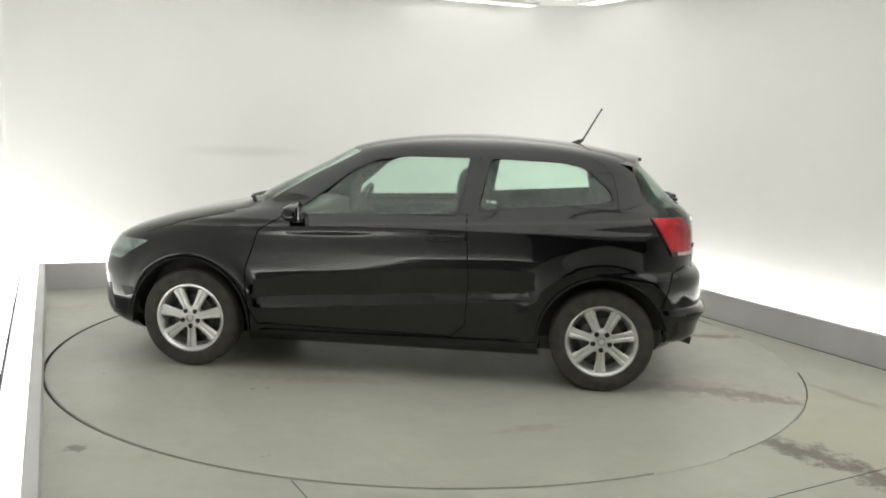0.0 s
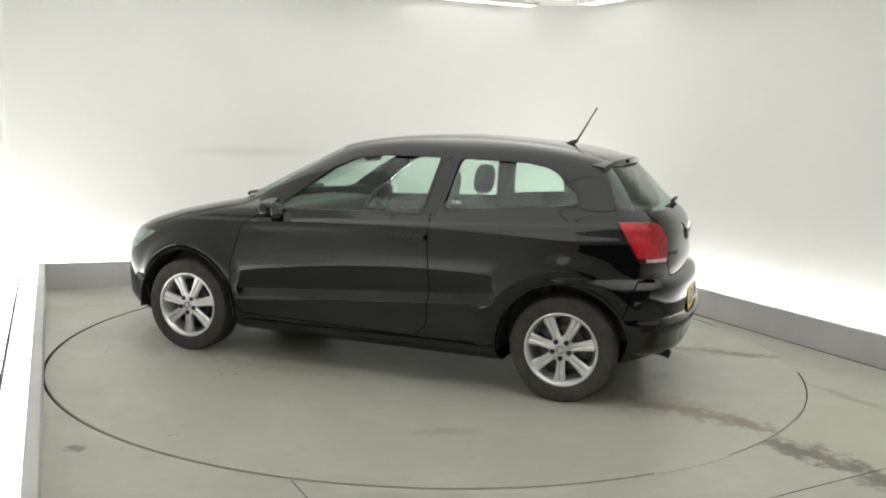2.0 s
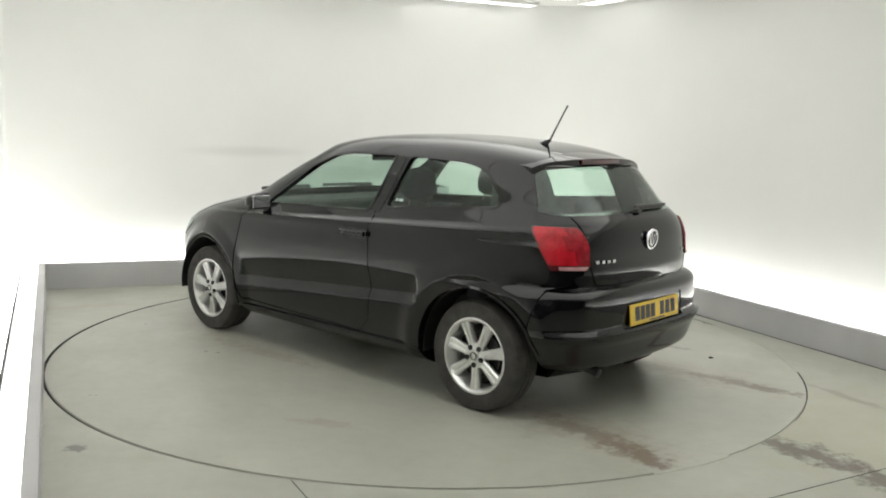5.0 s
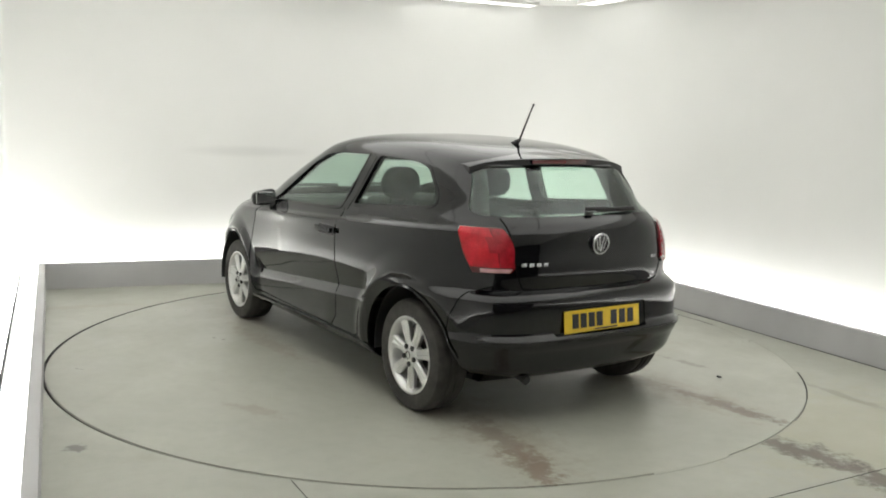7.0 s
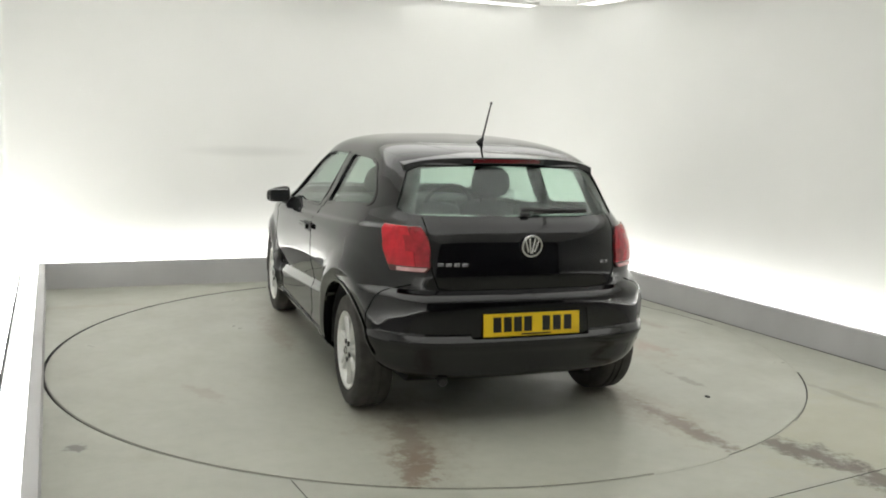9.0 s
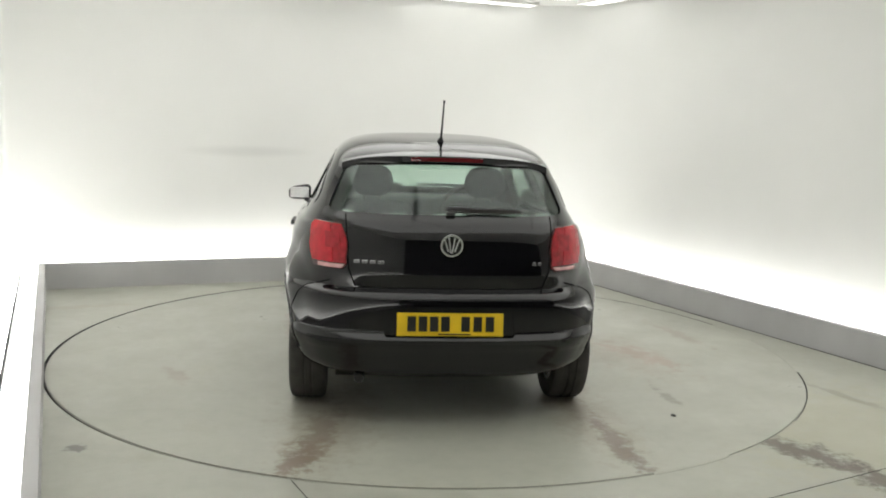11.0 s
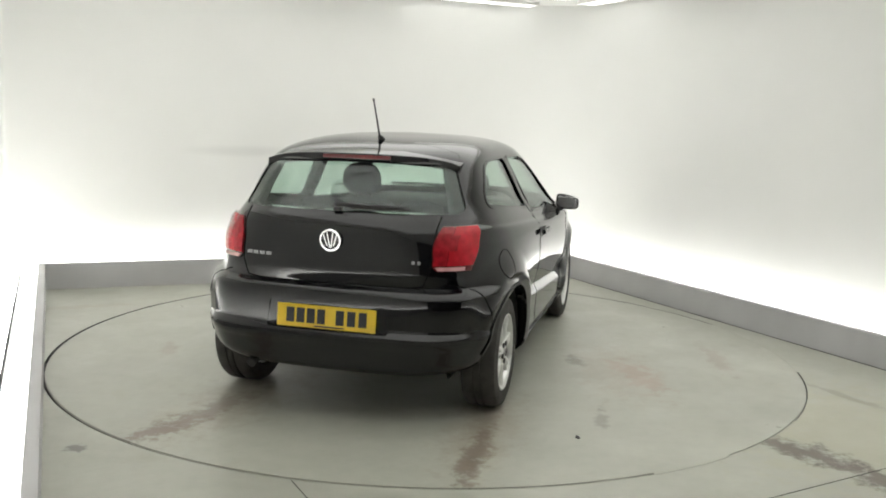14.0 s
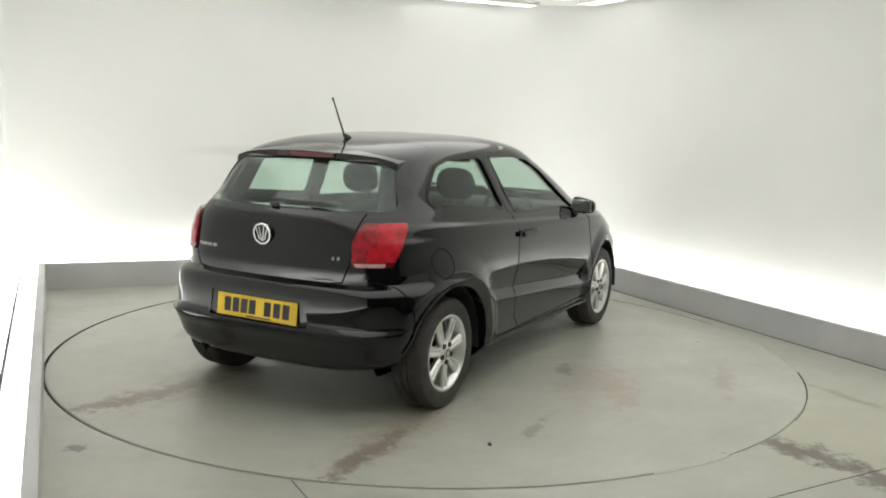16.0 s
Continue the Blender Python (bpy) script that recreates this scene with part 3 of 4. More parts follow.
def build_body(car):
    zs = sorted({*np.round(np.arange(0.18, 0.44, 0.015), 4), *np.round(np.arange(0.44, 1.06, 0.008), 4), *np.round(np.arange(1.06, 1.36, 0.015), 4), 1.36, 1.375, 1.385,
                 1.395, 1.403, 1.41, 1.417, 1.424, 1.431, 1.437, 1.443, 1.446, 1.449, 1.451, 1.453, 1.455, 1.4565, 1.457})
    bm = loft_bm(zs)
    base = bpy.data.meshes.new("body")
    bm.to_mesh(base)
    bm.free()
    cut = [loft_bm([0.42, 0.6, 0.8, 0.9, 0.95, 1.0, 1.1, 1.2, 1.3, 1.34, 1.37, 1.40, 1.42], 0.045, 0.98, -1.63, 96)]
    for s in (1, -1):
        cut.append(prism_bm(DOOR_WIN, lambda u, v, d, s=s: (u, s * d, v), 0.35, 1.1))
        cut.append(prism_bm(QUARTER_WIN, lambda u, v, d, s=s: (u, s * d, v), 0.35, 1.1))
        for ax in (AXLE, -AXLE):
            ring = [(ax + ARCH * math.cos(2 * math.pi * k / 64), HUB + ARCH * math.sin(2 * math.pi * k / 64)) for k in range(64)]
            cut.append(prism_bm(ring, lambda u, v, d, s=s: (u, s * d, v), 0.56, 1.1))
    cut.append(prism_bm(REAR_WIN, lambda u, v, d: (d, u, v), -2.2, -1.1))
    cut.append(prism_bm(WIND, lambda u, v, d: (d, u, v), 0.0, 1.6))
    cut.append(prism_bm(rounded([(-0.325, 0.482), (0.325, 0.482), (0.305, 0.622), (-0.305, 0.622)], 0.02), lambda u, v, d: (d, u, v), -2.2, -1.838))
    me = carve(base, cut)
    me.materials.clear()
    me.materials.append(PAINT)
    for f in me.polygons:
        f.use_smooth = True
    me.set_sharp_from_angle(angle=radians(28))
    split_shell(me, car)


# ================= the car: parts =================


def arch_liners(car):
    for x in (AXLE, -AXLE):
        for s in (1, -1):
            bm = bmesh.new()
            rows = []
            for k in range(41):
                b = math.radians(-7 + (194 if x > 0 else 181) * k / 40)
                c, sn = math.cos(b), math.sin(b)
                lip = 0.795 - 0.105 * float(step(0.25, 0.9, -c)) * (x < 0)
                rows.append([bm.verts.new((x + r * c, s * y, HUB + r * sn)) for r, y in ((0.372, 0.562), (0.372, lip), (0.367, lip), (0.367, 0.568), (0.12, 0.568), (0.12, 0.562))])
            for r0, r1 in zip(rows, rows[1:]):
                for i in range(6):
                    bm.faces.new((r0[i], r0[(i + 1) % 6], r1[(i + 1) % 6], r1[i]))
            bm.faces.new(rows[0][::-1])
            bm.faces.new(rows[-1])
            part("arch_liner", bm, PLASTIC, car, "black plastic wheel arch liner")


def windows(car):
    # narrow dark rims round the openings, then panes
    for s in (1, -1):
        for poly, nm in ((DOOR_WIN, "door_window"), (QUARTER_WIN, "quarter_window")):
            Z, A = area_grid(poly, at_x, 14, 18)
            part(nm, sheet_bm(Z, A, -0.008, -0.012, s), GLASS, car, "green-tinted side glass")
    Z, A = area_grid(REAR_WIN, at_y, 12, 24)
    rear = part("rear_window", sheet_bm(Z, A, -0.006, -0.010), GLASS, car, "green-tinted rear glass")
    for s in (1, -1):
        Z, A = area_grid([(0.612, 1.075), (0.522, 1.300), (0.462, 1.300), (0.548, 1.075)], at_y, 10, 6)
        part("glass_border", sheet_bm(Z, A, -0.011, -0.014, s), SATIN, rear, "black printed glass border")
    Z, A = area_grid(WIND, at_y_front, 14, 24)
    part("windscreen", sheet_bm(Z, A, -0.006, -0.010), GLASS, car, "green-tinted windscreen")


def ribbon(name, pts, width, parent, material, label="", side=1, off=0.0012, depth=0.004):
    """A narrow strip on the skin through (z, direction) pairs."""
    z = np.array([p[0] for p in pts])
    a = np.array([p[1] for p in pts])
    P = skin_off(z, a, off)
    Q = skin_off(z, a, -depth)
    N = P - Q
    bm = bmesh.new()
    rows = []
    for i in range(len(pts)):
        t = Vector(P[min(i + 1, len(P) - 1)] - P[max(i - 1, 0)])
        w = t.cross(Vector(N[i])).normalized() * width / 2
        p, q = Vector(P[i]), Vector(Q[i])
        rows.append([bm.verts.new((v.x, side * v.y, v.z)) for v in (p - w, p + w, q + w, q - w)])
    for r0, r1 in zip(rows, rows[1:]):
        for k in range(4):
            bm.faces.new((r0[k], r0[(k + 1) % 4], r1[(k + 1) % 4], r1[k]))
    bm.faces.new(rows[0][::-1])
    bm.faces.new(rows[-1])
    return part(name, bm, material, parent, label)


def on_side(pts, n=14):
    """(x, z) corners into (z, direction) pairs, closely spaced."""
    out = []
    for (x0, z0), (x1, z1) in zip(pts, pts[1:]):
        for k in range(n):
            t = k / n
            out.append((z0 + (z1 - z0) * t, x0 + (x1 - x0) * t))
    out.append((pts[-1][1], pts[-1][0]))
    z = np.array([o[0] for o in out])
    return list(zip(z, at_x(z, np.array([o[1] for o in out]))))


def on_tail(pts, n=14):
    out = []
    for (y0, z0), (y1, z1) in zip(pts, pts[1:]):
        for k in range(n):
            t = k / n
            out.append((z0 + (z1 - z0) * t, y0 + (y1 - y0) * t))
    out.append((pts[-1][1], pts[-1][0]))
    z = np.array([o[0] for o in out])
    return list(zip(z, at_y(z, np.array([o[1] for o in out]))))


def trim(car):
    for s in (1, -1):
        ribbon("door_gap", on_side([(0.86, 0.40), (0.88, 0.62), (0.80, 0.86), (0.66, 0.95)]), 0.006, car, GAP, "", s)
        ribbon("door_gap", on_side([(0.86, 0.40), (0.80, 0.30), (-0.36, 0.285), (-0.44, 0.36), (-0.455, 0.62), (-0.43, 0.98)]), 0.006, car, GAP, "", s)
        ribbon("door_gap", on_side([(-0.425, 0.99), (-0.485, 1.325)]), 0.006, car, GAP, "", s)
        ribbon("pillar_cover", on_side([(-0.42, 1.0), (-0.478, 1.318)]), 0.075, car, SATIN, "satin black door pillar", s, 0.002)
        for poly in (DOOR_WIN, QUARTER_WIN):
            cx, cz = sum(p[0] for p in poly) / len(poly), sum(p[1] for p in poly) / len(poly)
            ring = [(p[0] + 0.006 * (1 if p[0] > cx else -1), p[1] + 0.006 * (1 if p[1] > cz else -1)) for p in poly]
            ring = ring + ring[:1]
            z = np.array([p[1] for p in ring])
            ribbon("window_seal", list(zip(z, at_x(z, np.array([p[0] for p in ring])))), 0.016, car, SATIN, "", s, 0.003)
        ribbon("rocker_strip", on_side([(0.86, 0.255), (-0.86, 0.275)]), 0.016, car, PAINT, "", s, 0.013, 0.006)
        ribbon("bumper_gap", on_side([(-1.56, 0.50), (-1.60, 0.62), (-1.62, 0.70), (-1.70, 0.735)]), 0.006, car, GAP, "", s)
        # arch lips
        for ax in (AXLE, -AXLE):
            pts = []
            for k in range(41):
                b = math.radians(-8 + (196 if ax > 0 else 182) * k / 40)
                pts.append((ax + (ARCH + 0.005) * math.cos(b), HUB + (ARCH + 0.005) * math.sin(b)))
            z = np.array([p[1] for p in pts])
            ribbon("arch_lip", list(zip(z, at_x(z, np.array([p[0] for p in pts])))), 0.014, car, PAINT, "", s, 0.008, 0.02)
        # door handle: recess plate, grip
        zz = 0.865
        for_x = np.array([[-0.22, -0.27, -0.32, -0.37, -0.42]] * 3)
        Zh = np.array([[zz - 0.028] * 5, [zz] * 5, [zz + 0.028] * 5])
        h = part("door_handle", sheet_bm(Zh, at_x(Zh, for_x), 0.001, -0.006, s), INK, car, "black pull door handle")
        Zg = np.array([[zz - 0.015] * 7, [zz + 0.015] * 7]) + 0.004
        xg = np.array([np.linspace(-0.21, -0.43, 7)] * 2)
        g = sheet_bm(Zg, at_x(Zg, xg), 0.034, 0.012, s)
        bmesh.ops.bevel(g, geom=g.edges[:], offset=0.004, segments=1, affect="EDGES")
        part("grip", g, PAINT, h)
        ribbon("bonnet_gap", on_side([(0.98, 0.955), (1.30, 0.885), (1.55, 0.80)]), 0.006, car, GAP, "", s)
    # tailgate outline and bumper edge
    ribbon("tailgate_gap", on_tail([(0.52, 1.06), (0.50, 0.80), (0.47, 0.722), (0.40, 0.712), (-0.40, 0.712), (-0.47, 0.722), (-0.50, 0.80), (-0.52, 1.06)]), 0.007, car, GAP)
    ribbon("bumper_edge", on_tail([(0.70, 0.462), (-0.70, 0.462)], 30), 0.014, car, PAINT, "", 1, 0.008)
    # fuel flap
    ring = [(-1.33 + 0.075 * math.cos(b), 0.80 + 0.075 * math.sin(b)) for b in np.linspace(0, 2 * math.pi, 33)]
    z = np.array([p[1] for p in ring])
    ribbon("fuel_flap_gap", list(zip(z, at_x(z, np.array([p[0] for p in ring])))), 0.004, car, GAP, "", -1)


def lamps(car):
    for s in (1, -1):
        lamp = None

        def lens(name, lo, hi, u0, u1, outer, inner, material, label="", rows=12, cols=18):
            """A piece of the lamp: heights lo to hi and shares u0 to u1 of the way from the tailgate round to the flank."""
            f = np.linspace(lo, hi, rows)
            z = 0.798 + 0.214 * f
            bow = 0.034 * np.sin(math.pi * np.clip(f, 0, 1)) ** 0.8 + 0.016 * np.exp(-((f - 0.1) / 0.12) ** 2)
            a0, a1 = at_y(z, 0.538 - bow), at_x(z, -1.615 + 0.130 * f)
            k = np.linspace(u0, u1, cols)
            A = a0[:, None] * (1 - k) + a1[:, None] * k
            return part(name, sheet_bm(np.repeat(z[:, None], cols, 1), A, outer, inner, s), material, lamp or car, label, 50)

        lamp = lens("tail_light", 0.0, 1.0, 0.0, 1.0, 0.009, -0.02, DARKRED, "red tail light with pale lower strip", 16, 24)
        lens("brake_lens", 0.13, 0.965, 0.36, 0.975, 0.014, 0.004, RED, "bright red lens")
        lens("inner_lens", 0.13, 0.965, 0.02, 0.345, 0.013, 0.004, MIDRED, "deep red lens")
        lens("indicator_lens", 0.46, 0.80, 0.16, 0.52, 0.0155, 0.008, MIDRED)
        lens("reversing_lens", 0.015, 0.10, 0.06, 0.80, 0.0135, 0.004, CLEAR, "pale clear lens strip", 4)
        # head light
        t = np.linspace(0, 1, 22)
        zs = np.linspace(0.63, 0.755, 10)
        f = (zs - 0.63) / 0.125
        a0, a1 = at_y_front(zs, 0.42 + 0 * f), at_x(zs, 1.72 - 0.20 * f)
        A = a0[:, None] * (1 - t) + a1[:, None] * t
        h = part("head_light", sheet_bm(np.repeat(zs[:, None], 22, 1), A, 0.006, -0.02, s), GLASS, car, "clear head light")
        part("reflector", sheet_bm(np.repeat(zs[:, None], 22, 1), A, 0.002, -0.02, s), HEADREF, h, "dark and bright reflector")
    zs = np.linspace(0.30, 0.46, 5)
    Z = np.repeat(zs[:, None], 12, 1)
    part("lower_grille", sheet_bm(Z, at_y_front(Z, np.repeat(np.linspace(-0.75, 0.75, 12)[None, :], 5, 0)), 0.004, -0.01), PLASTIC, car)
    zs = np.linspace(0.655, 0.735, 4)
    Z = np.repeat(zs[:, None], 12, 1)
    part("radiator_grille", sheet_bm(Z, at_y_front(Z, np.repeat(np.linspace(-0.4, 0.4, 12)[None, :], 4, 0)), 0.004, -0.01), PLASTIC, car)


def tail_details(car):
    # spoiler
    bm = bmesh.new()
    rows = []
    for y in np.linspace(-0.545, 0.545, 25):
        k = 1 - 0.06 * (y / 0.545) ** 2
        dz = -0.022 * (y / 0.545) ** 2 - 0.026 * (abs(y) / 0.545) ** 7
        dx = 0.026 + 0.075 * (y / 0.545) ** 2
        pts = [(-1.22, 1.390), (-1.34, 1.374), (-1.45, 1.356), (-1.476, 1.350), (-1.482, 1.318), (-1.458, 1.304), (-1.40, 1.300), (-1.22, 1.335)]
        rows.append([bm.verts.new((x + dx, y, z + dz)) for x, z in pts])
    for r0, r1 in zip(rows, rows[1:]):
        for i in range(8):
            bm.faces.new((r0[i], r0[(i + 1) % 8], r1[(i + 1) % 8], r1[i]))
    bm.faces.new(rows[0][::-1])
    bm.faces.new(rows[-1])
    sp = part("roof_spoiler", bm, PAINT, car)
    part("brake_light", box_bm(0.010, 0.38, 0.022, (-1.452, 0, 1.332), 0.003, 2), DARKRED, sp, "dark red high brake light")
    # number plate with plain bars
    pl = part("number_plate", box_bm(0.006, 0.525, 0.115, (0, 0, 0), 0.002, 1), YELLOW, car, "yellow rear number plate with dark bars", m=pose(-1.850, 0, 0.546, 0, 6, 0))
    for y in (0.19, 0.135, 0.08, 0.025, -0.075, -0.135, -0.195):
        part("plate_bar", box_bm(0.003, 0.042, 0.074, (-0.004, y, 0.003)), INK, pl)
    part("plate_caption", box_bm(0.003, 0.16, 0.007, (-0.004, -0.02, -0.047)), INK, pl)
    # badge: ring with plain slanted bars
    bd = part("badge", lathe_bm([(0.0001, -0.004), (0.050, -0.004), (0.050, 0.004), (0.0001, 0.006)], 40), SATIN, car, "round chrome tailgate badge", m=pose(float(TAIL(0.931)) - 0.010, 0, 0.931, -6, 0, 90))
    part("ring", lathe_bm([(0.047, -0.006), (0.056, -0.004), (0.058, 0.004), (0.056, 0.010), (0.047, 0.010)], 40), CHROME, bd)
    for x, z, tilt, tall in ((-0.026, 0.0, -18, 0.066), (-0.009, 0.0, -9, 0.080), (0.009, 0.0, 9, 0.080), (0.026, 0.0, 18, 0.066)):
        part("bar", box_bm(0.009, 0.008, tall, (x, 0.006, z), 0.002, 1, pose(0, 0, 0, 0, tilt, 0)), CHROME, bd)
    for y0, w, k in ((0.46, 0.030, 4), (-0.42, 0.018, 2)):
        for i in range(k):
            y = y0 - i * (w + 0.009)
            p = skin_off(np.array(0.838), at_y(np.array(0.838), np.array(y)), 0.003)
            part("emblem_bar", box_bm(0.005, w, 0.018, tuple(p), 0.002, 1), EMBLEM, car)
    # wiper
    w = part("rear_wiper", box_bm(0.034, 0.045, 0.022, (float(TAIL(1.078)) - 0.010, 0.0, 1.078), 0.009, 3), PLASTIC, car, "black rear wiper")
    pts = []
    for y in np.linspace(0.02, -0.34, 12):
        p = skin_off(np.array(1.085 + 0.01 * y), at_y(np.array(1.085 + 0.01 * y), np.array(y)), 0.022)
        pts.append(tuple(p))
    part("arm", tube_bm(pts, [0.010] * 4 + [0.007] * 8, 8), PLASTIC, w)
    pts = []
    for y in np.linspace(-0.06, -0.36, 12):
        p = skin_off(np.array(1.083), at_y(np.array(1.083), np.array(y)), 0.008)
        pts.append(tuple(p))
    part("blade", tube_bm(pts, 0.008, 6), RUBBER, w)
    # exhaust
    part("exhaust_pipe", tube_bm([(-1.50, 0.44, 0.275), (-1.74, 0.44, 0.27), (-1.79, 0.44, 0.255)], 0.024, 16), PLASTIC, car, "short dark exhaust pipe")
    # aerial
    a = part("aerial", tube_bm([(-1.03, 0, 1.398), (-1.07, 0, 1.425), (-1.10, 0, 1.44)], [0.026, 0.016, 0.008], 12), PLASTIC, car, "black roof aerial raked backwards")
    part("whip", tube_bm([(-1.09, 0, 1.43), (-1.205, 0, 1.635)], [0.006, 0.004], 8), PLASTIC, a)
    part("tip", tube_bm([(-1.203, 0, 1.630), (-1.209, 0, 1.642)], 0.006, 8), PLASTIC, a)


def front_wipers(car):
    for y0, y1 in ((0.10, 0.58), (-0.50, -0.02)):
        pts = []
        for y in np.linspace(y0, y1, 10):
            z = np.array(1.012 + 0.012 * (y - y0))
            pts.append(tuple(skin_off(z, at_y_front(z, np.array(y)), 0.014)))
        part("front_wiper", tube_bm(pts, 0.011, 8), PLASTIC, car, "black windscreen wiper")


def mirrors(car):
    for s in (1, -1):
        bm = bmesh.new()
        bmesh.ops.create_uvsphere(bm, u_segments=24, v_segments=14, radius=1)
        for v in bm.verts:
            x, y, z = v.co
            k = 4.0
            r = (abs(x) ** 2.2 + abs(y) ** k + abs(z) ** k) ** (-1 / k)
            x, y, z = x * r, y * r, z * r
            v.co = (0.56 + (0.08 * x if x > 0 else 0.03 * x), s * (0.872 + 0.082 * y), 0.980 + 0.052 * z * (1 - 0.15 * y) - 0.008 * y)
        h = part("wing_mirror", bm, PAINT, car, "black door mirror")
        bm = box_bm(0.004, 0.135, 0.078, (0.5285, s * 0.872, 0.980), 0.0018, 1)
        part("mirror_glass", bm, CHROME, h)
        part("stalk", box_bm(0.06, 0.10, 0.03, (0.565, s * 0.79, 0.93), 0.012, 3), PLASTIC, h)


def wheel(car, x, s):
    y0 = s * 0.80
    hub = part("wheel", lathe_bm([(0.150, -0.15), (0.188, -0.17), (0.200, -0.17), (0.192, -0.13), (0.180, -0.08), (0.188, -0.02), (0.200, -0.008), (0.209, -0.006), (0.209, -0.001), (0.200, -0.0005), (0.184, -0.016), (0.172, -0.07), (0.150, -0.12)], 64),
               SILVER, car, "seven-spoke silver alloy wheel", m=pose(x, y0, HUB, 0, 0, 0 if s > 0 else 180))
    tyre = lathe_bm([(0.203, -0.175), (0.215, -0.186), (0.262, -0.190), (0.288, -0.182), (0.2985, -0.165), (0.3005, -0.120), (0.2995, -0.118), (0.2940, -0.116), (0.2940, -0.108), (0.3005, -0.106), (0.3015, -0.094), (0.3005, -0.080), (0.2940, -0.078), (0.2940, -0.070),
                     (0.3005, -0.068), (0.2985, -0.022), (0.288, -0.004), (0.262, 0.006), (0.232, 0.005), (0.215, 0.000), (0.203, -0.006)], 72)
    part("tyre", tyre, RUBBER, hub, "dusty black tyre")
    bm = bmesh.new()
    for k in range(7):
        a = 2 * math.pi * k / 7 - math.pi / 2
        c, sn = math.cos(a), math.sin(a)
        prof = ((0.045, 0.025, -0.012), (0.085, 0.026, -0.013), (0.14, 0.030, -0.013), (0.193, 0.037, -0.011))
        rings = []
        for r, w, yy in prof:
            sec = [(-w, yy - 0.010), (-w * 0.72, yy), (-w * 0.22, yy), (0, yy - 0.006), (w * 0.22, yy), (w * 0.72, yy), (w, yy - 0.010), (w * 0.8, yy - 0.035), (-w * 0.8, yy - 0.035)]
            rings.append([bm.verts.new((r * c - t * sn, q, r * sn + t * c)) for t, q in sec])
        for r0, r1 in zip(rings, rings[1:]):
            for i in range(9):
                bm.faces.new((r0[i], r0[(i + 1) % 9], r1[(i + 1) % 9], r1[i]))
        bm.faces.new(rings[0][::-1])
        bm.faces.new(rings[-1])
    part("spokes", bm, SILVER, hub, smooth=30)
    part("hub_disc", lathe_bm([(0.0001, -0.05), (0.072, -0.05), (0.070, -0.018), (0.060, -0.010), (0.034, -0.008), (0.030, -0.002), (0.0001, 0.001)], 40), SILVER, hub)
    for k in range(5):
        a = 2 * math.pi * k / 5 - math.pi / 2
        bm = bmesh.new()
        bmesh.ops.create_cone(bm, cap_ends=True, segments=10, radius1=0.015, radius2=0.0135, depth=0.010, matrix=pose(0, 0, 0, 90, 0, 0))
        part("wheel_bolt", bm, INK, hub, m=pose(0.050 * math.cos(a), -0.008, 0.050 * math.sin(a)))
    part("cap_mark", lathe_bm([(0.018, 0.000), (0.022, 0.0), (0.022, 0.003), (0.018, 0.003)], 24), STEEL, hub)
    part("brake_disc", lathe_bm([(0.06, -0.085), (0.128, -0.085), (0.128, -0.072), (0.06, -0.072)], 40), STEEL, hub)
    # black disc added behind the spokes in place of shade between them
    part("spoke_gap_shade", lathe_bm([(0.0001, -0.10), (0.166, -0.10), (0.166, -0.088), (0.0001, -0.088)], 40), INK, hub)


def pillow(sx, sy, sz, k=3.2):
    """A softly rounded cushion."""
    bm = bmesh.new()
    bmesh.ops.create_uvsphere(bm, u_segments=28, v_segments=18, radius=1)
    for v in bm.verts:
        x, y, z = v.co
        r = (abs(x) ** k + abs(y) ** k + abs(z) ** k) ** (-1 / k)
        v.co = (x * r * sx / 2, y * r * sy / 2, z * r * sz / 2)
    return bm


def cushion(sx, sy, sz, bevel):
    return box_bm(sx, sy, sz, (0, 0, 0), bevel, 4)


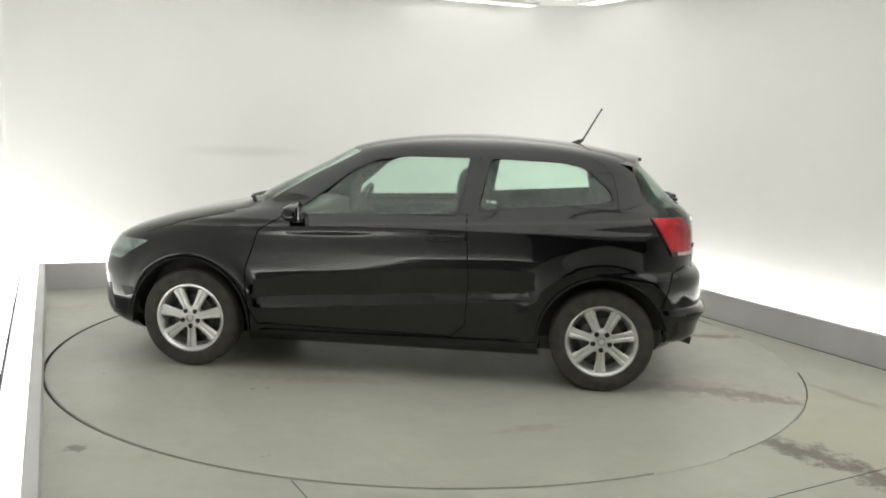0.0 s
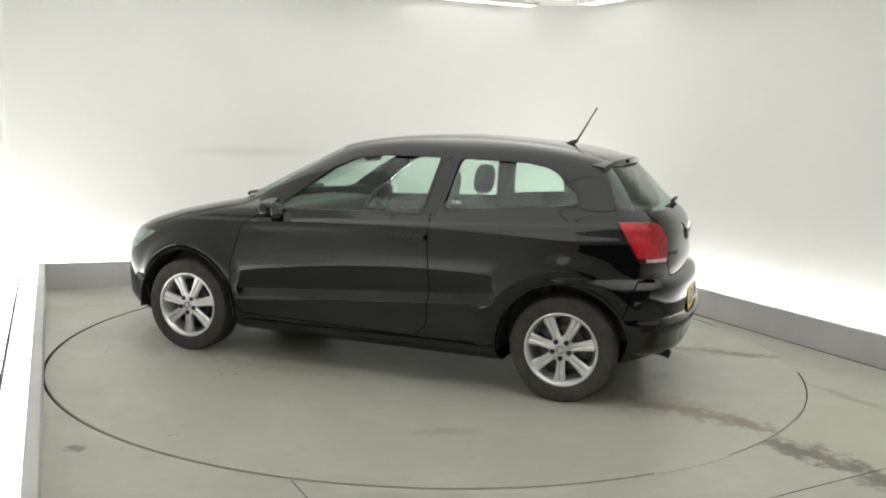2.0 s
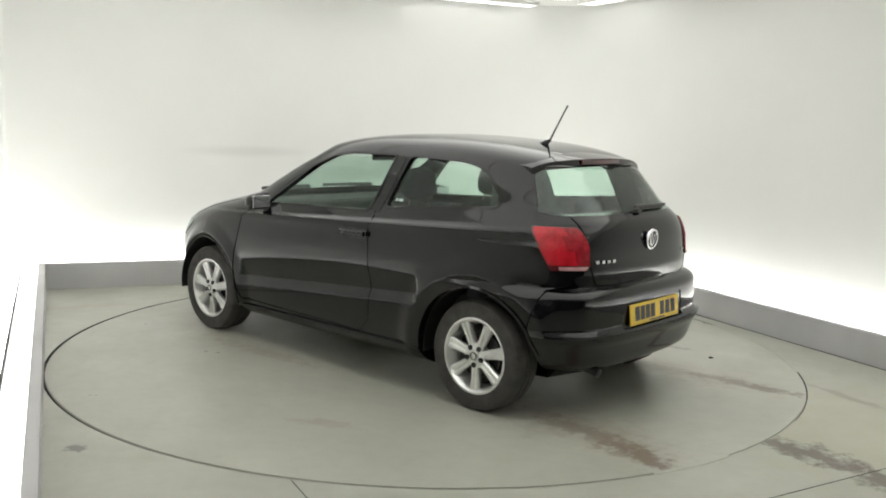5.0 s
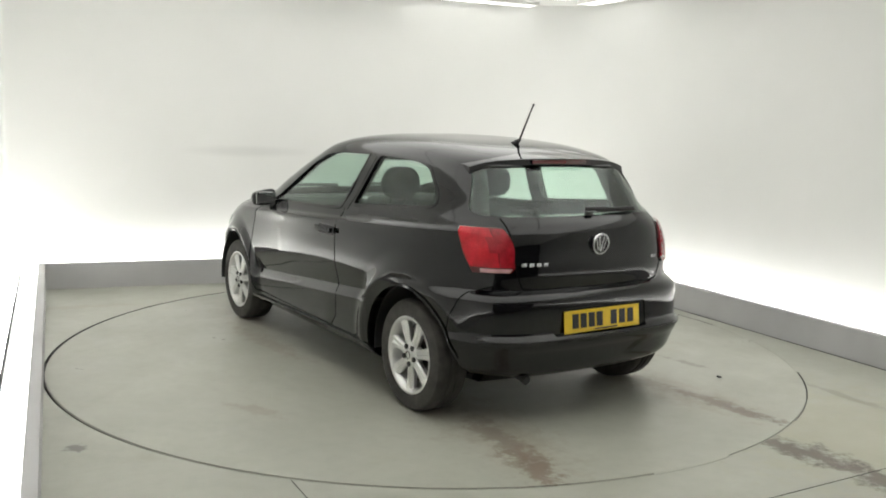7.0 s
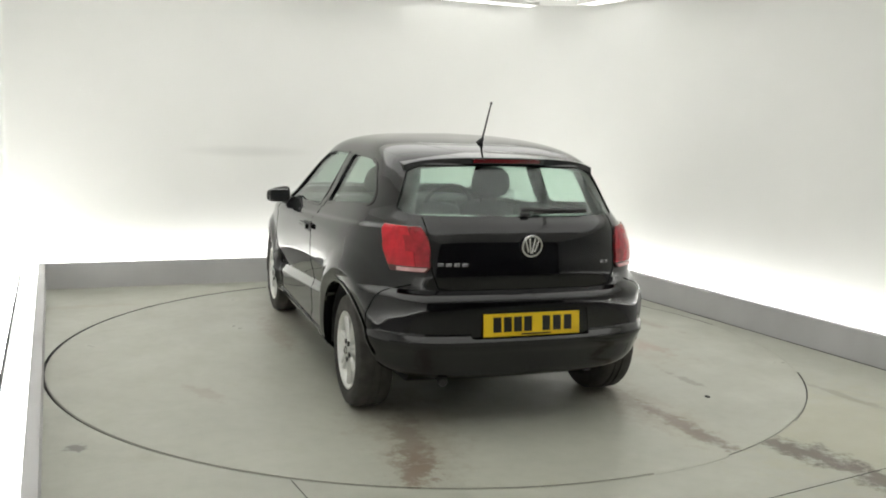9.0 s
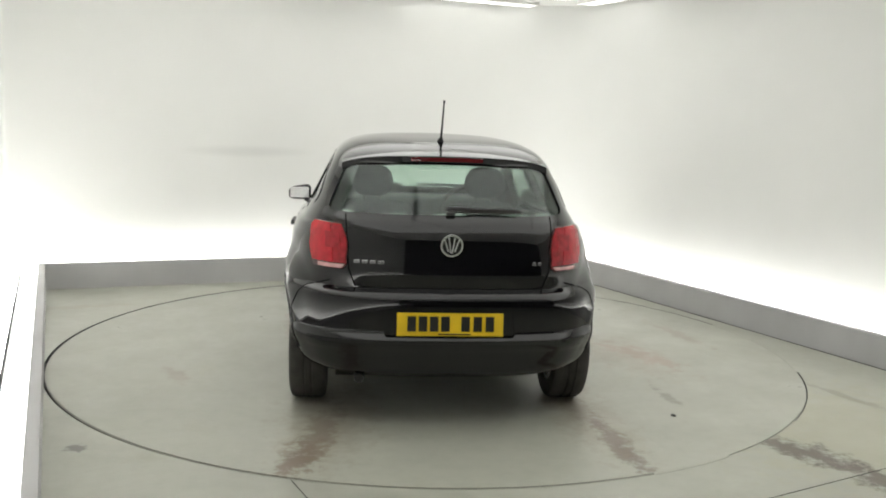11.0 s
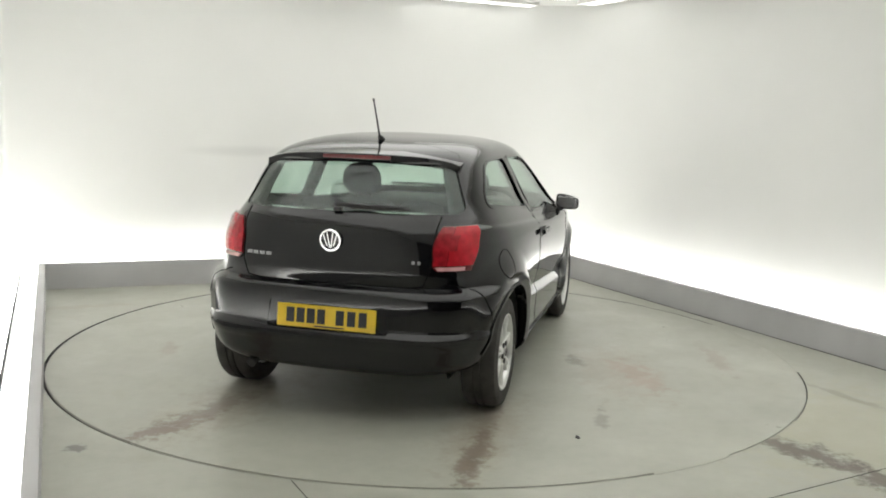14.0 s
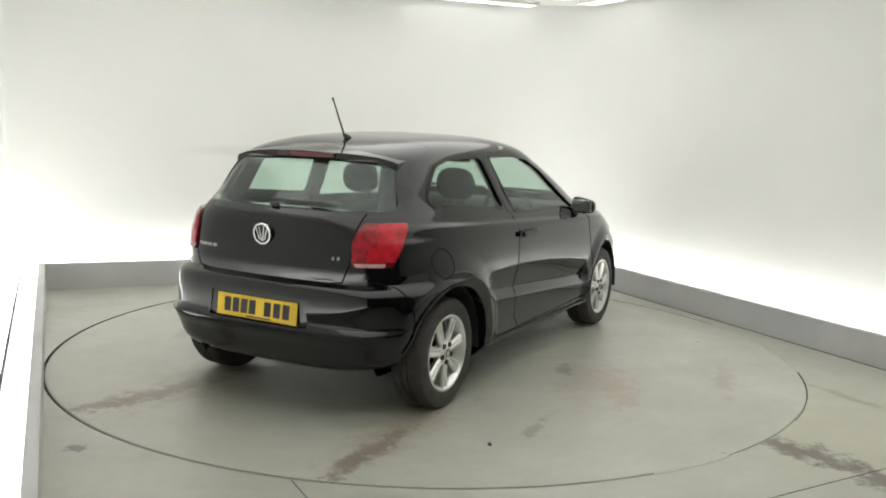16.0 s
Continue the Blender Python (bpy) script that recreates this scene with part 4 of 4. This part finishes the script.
def interior(car):
    for s in (1, -1):
        seat = part("front_seat", cushion(0.50, 0.48, 0.16, 0.05), FABRIC, car, "dark grey cloth front seat", m=pose(0.08, s * 0.36, 0.50))
        bm = pillow(0.15, 0.47, 0.56, 4.0)
        for v in bm.verts:
            if v.co.z > 0:
                v.co.y *= 1 - 0.45 * v.co.z
        part("backrest", bm, FABRIC, seat, m=pose(-0.32, 0, 0.25, 0, -16, 0))
        bm = pillow(0.11, 0.26, 0.20, 2.8)
        for v in bm.verts:
            v.co.y *= 1 - 0.9 * max(v.co.z, 0)
        part("headrest", bm, FABRIC, seat, m=pose(-0.465, 0, 0.645, 0, -8, 0))
        for dy in (0.05, -0.05):
            part("post", tube_bm([(-0.40, dy, 0.47), (-0.455, dy, 0.58)], 0.006, 6), STEEL, seat)
        # rear bench
        bench = part("rear_seat", cushion(0.48, 0.62, 0.16, 0.05), FABRIC, car, "dark grey cloth rear seat", m=pose(-0.82, s * 0.32, 0.50))
        part("backrest", cushion(0.13, 0.60, 0.50, 0.05), FABRIC, bench, m=pose(-0.30, 0, 0.25, 0, -18, 0))
        part("headrest", pillow(0.10, 0.25, 0.11, 3.0), FABRIC, bench, m=pose(-0.385, -0.03 * s, 0.535, 0, -12, 0))
        Z, A = area_grid([(-1.22, 0.99), (-1.46, 0.99), (-1.40, 1.27), (-1.30, 1.325), (-1.14, 1.325)], at_x, 12, 10)
        part("pillar_trim", sheet_bm(Z, A, -0.040, -0.056, s), PLASTIC, car, "dark inner pillar trim")
        ribbon("sill_trim", on_side([(0.55, 0.93), (-0.36, 0.97)]), 0.03, car, PLASTIC, "", s, -0.06, 0.09)
    bm = box_bm(0.42, 1.30, 0.30, (0.78, 0, 0.815), 0.07, 4)
    part("dashboard", bm, PLASTIC, car)
    n = 28
    c, ty = Vector((0.44, -0.36, 0.90)), pose(0, 0, 0, 0, -25, 0)
    pts = [c + ty @ Vector((0, 0.185 * math.cos(2 * math.pi * k / n), 0.185 * math.sin(2 * math.pi * k / n))) for k in range(n)]
    sw = part("steering_wheel", tube_bm(pts, 0.016, 8, True), PLASTIC, car)
    part("hub", box_bm(0.05, 0.15, 0.12, tuple(c), 0.03, 3), PLASTIC, sw)
    for y in (0.09, -0.09):
        part("spoke", box_bm(0.02, 0.16, 0.03, (c.x, c.y + y, c.z), 0.006, 2), PLASTIC, sw)
    part("rear_view_mirror", box_bm(0.03, 0.22, 0.065, (0.30, 0, 1.28), 0.014, 3), PLASTIC, car)
    part("parcel_shelf", box_bm(0.34, 1.05, 0.03, (-1.38, 0, 0.995), 0.01, 2), PLASTIC, car)
    # pale sticker on the quarter glass
    zz = np.linspace(1.073, 1.087, 2)
    for x0 in (-0.535, -0.560, -0.577):
        Z = np.repeat(zz[:, None], 2, 1)
        X = np.array([[x0, x0 - 0.013]] * 2)
        part("window_sticker", sheet_bm(Z, at_x(Z, X), -0.0125, -0.0135), PALE, car)


def build_car():
    car = tagged(new("car"), "black three-door hatchback with silver alloy wheels on the turntable", "car")
    build_body(car)
    windows(car)
    arch_liners(car)
    trim(car)
    lamps(car)
    tail_details(car)
    mirrors(car)
    front_wipers(car)
    for x in (AXLE, -AXLE):
        for s in (1, -1):
            wheel(car, x, s)
    interior(car)
    return car


CAR = build_car()


def build_chip():
    bm = bmesh.new()
    bmesh.ops.create_icosphere(bm, subdivisions=2, radius=1)
    for v in bm.verts:
        k = 1 + 0.3 * noise.noise(v.co * 1.7)
        v.co = (v.co.x * 0.017 * k, v.co.y * 0.010 * k, max(v.co.z, -0.3) * 0.008 * k)
    bmesh.ops.translate(bm, vec=(0, 0, 0.003), verts=bm.verts[:])
    return tagged(link("stone_chip", bm, INK), "small dark stone chip lying on the turntable", "debris")


CHIP = build_chip()

# ================= movement =================
TURN = [(0.0, 172.81), (1.5, 162.42), (3.5, 148.11), (7.0, 123.1), (9.0, 109.07), (12.5, 84.83), (14.5, 70.96), (16.0, 60.59)]
CAR_ON_DISC = pose(0.124, 0.054, 0)
CHIP_ON_DISC = pose(-1.62 + 0.124, -1.25 + 0.054, 0, 0, 0, 40)


def motions():
    heading = curve(TURN)
    times = [0.5 * k for k in range(33)]
    spin = [(t, pose(0, 0, 0, 0, 0, float(heading(t)))) for t in times]
    walk(TURNTABLE, spin)
    walk(CAR, [(t, m @ CAR_ON_DISC) for t, m in spin])
    walk(CHIP, [(t, m @ CHIP_ON_DISC) for t, m in spin])


motions()
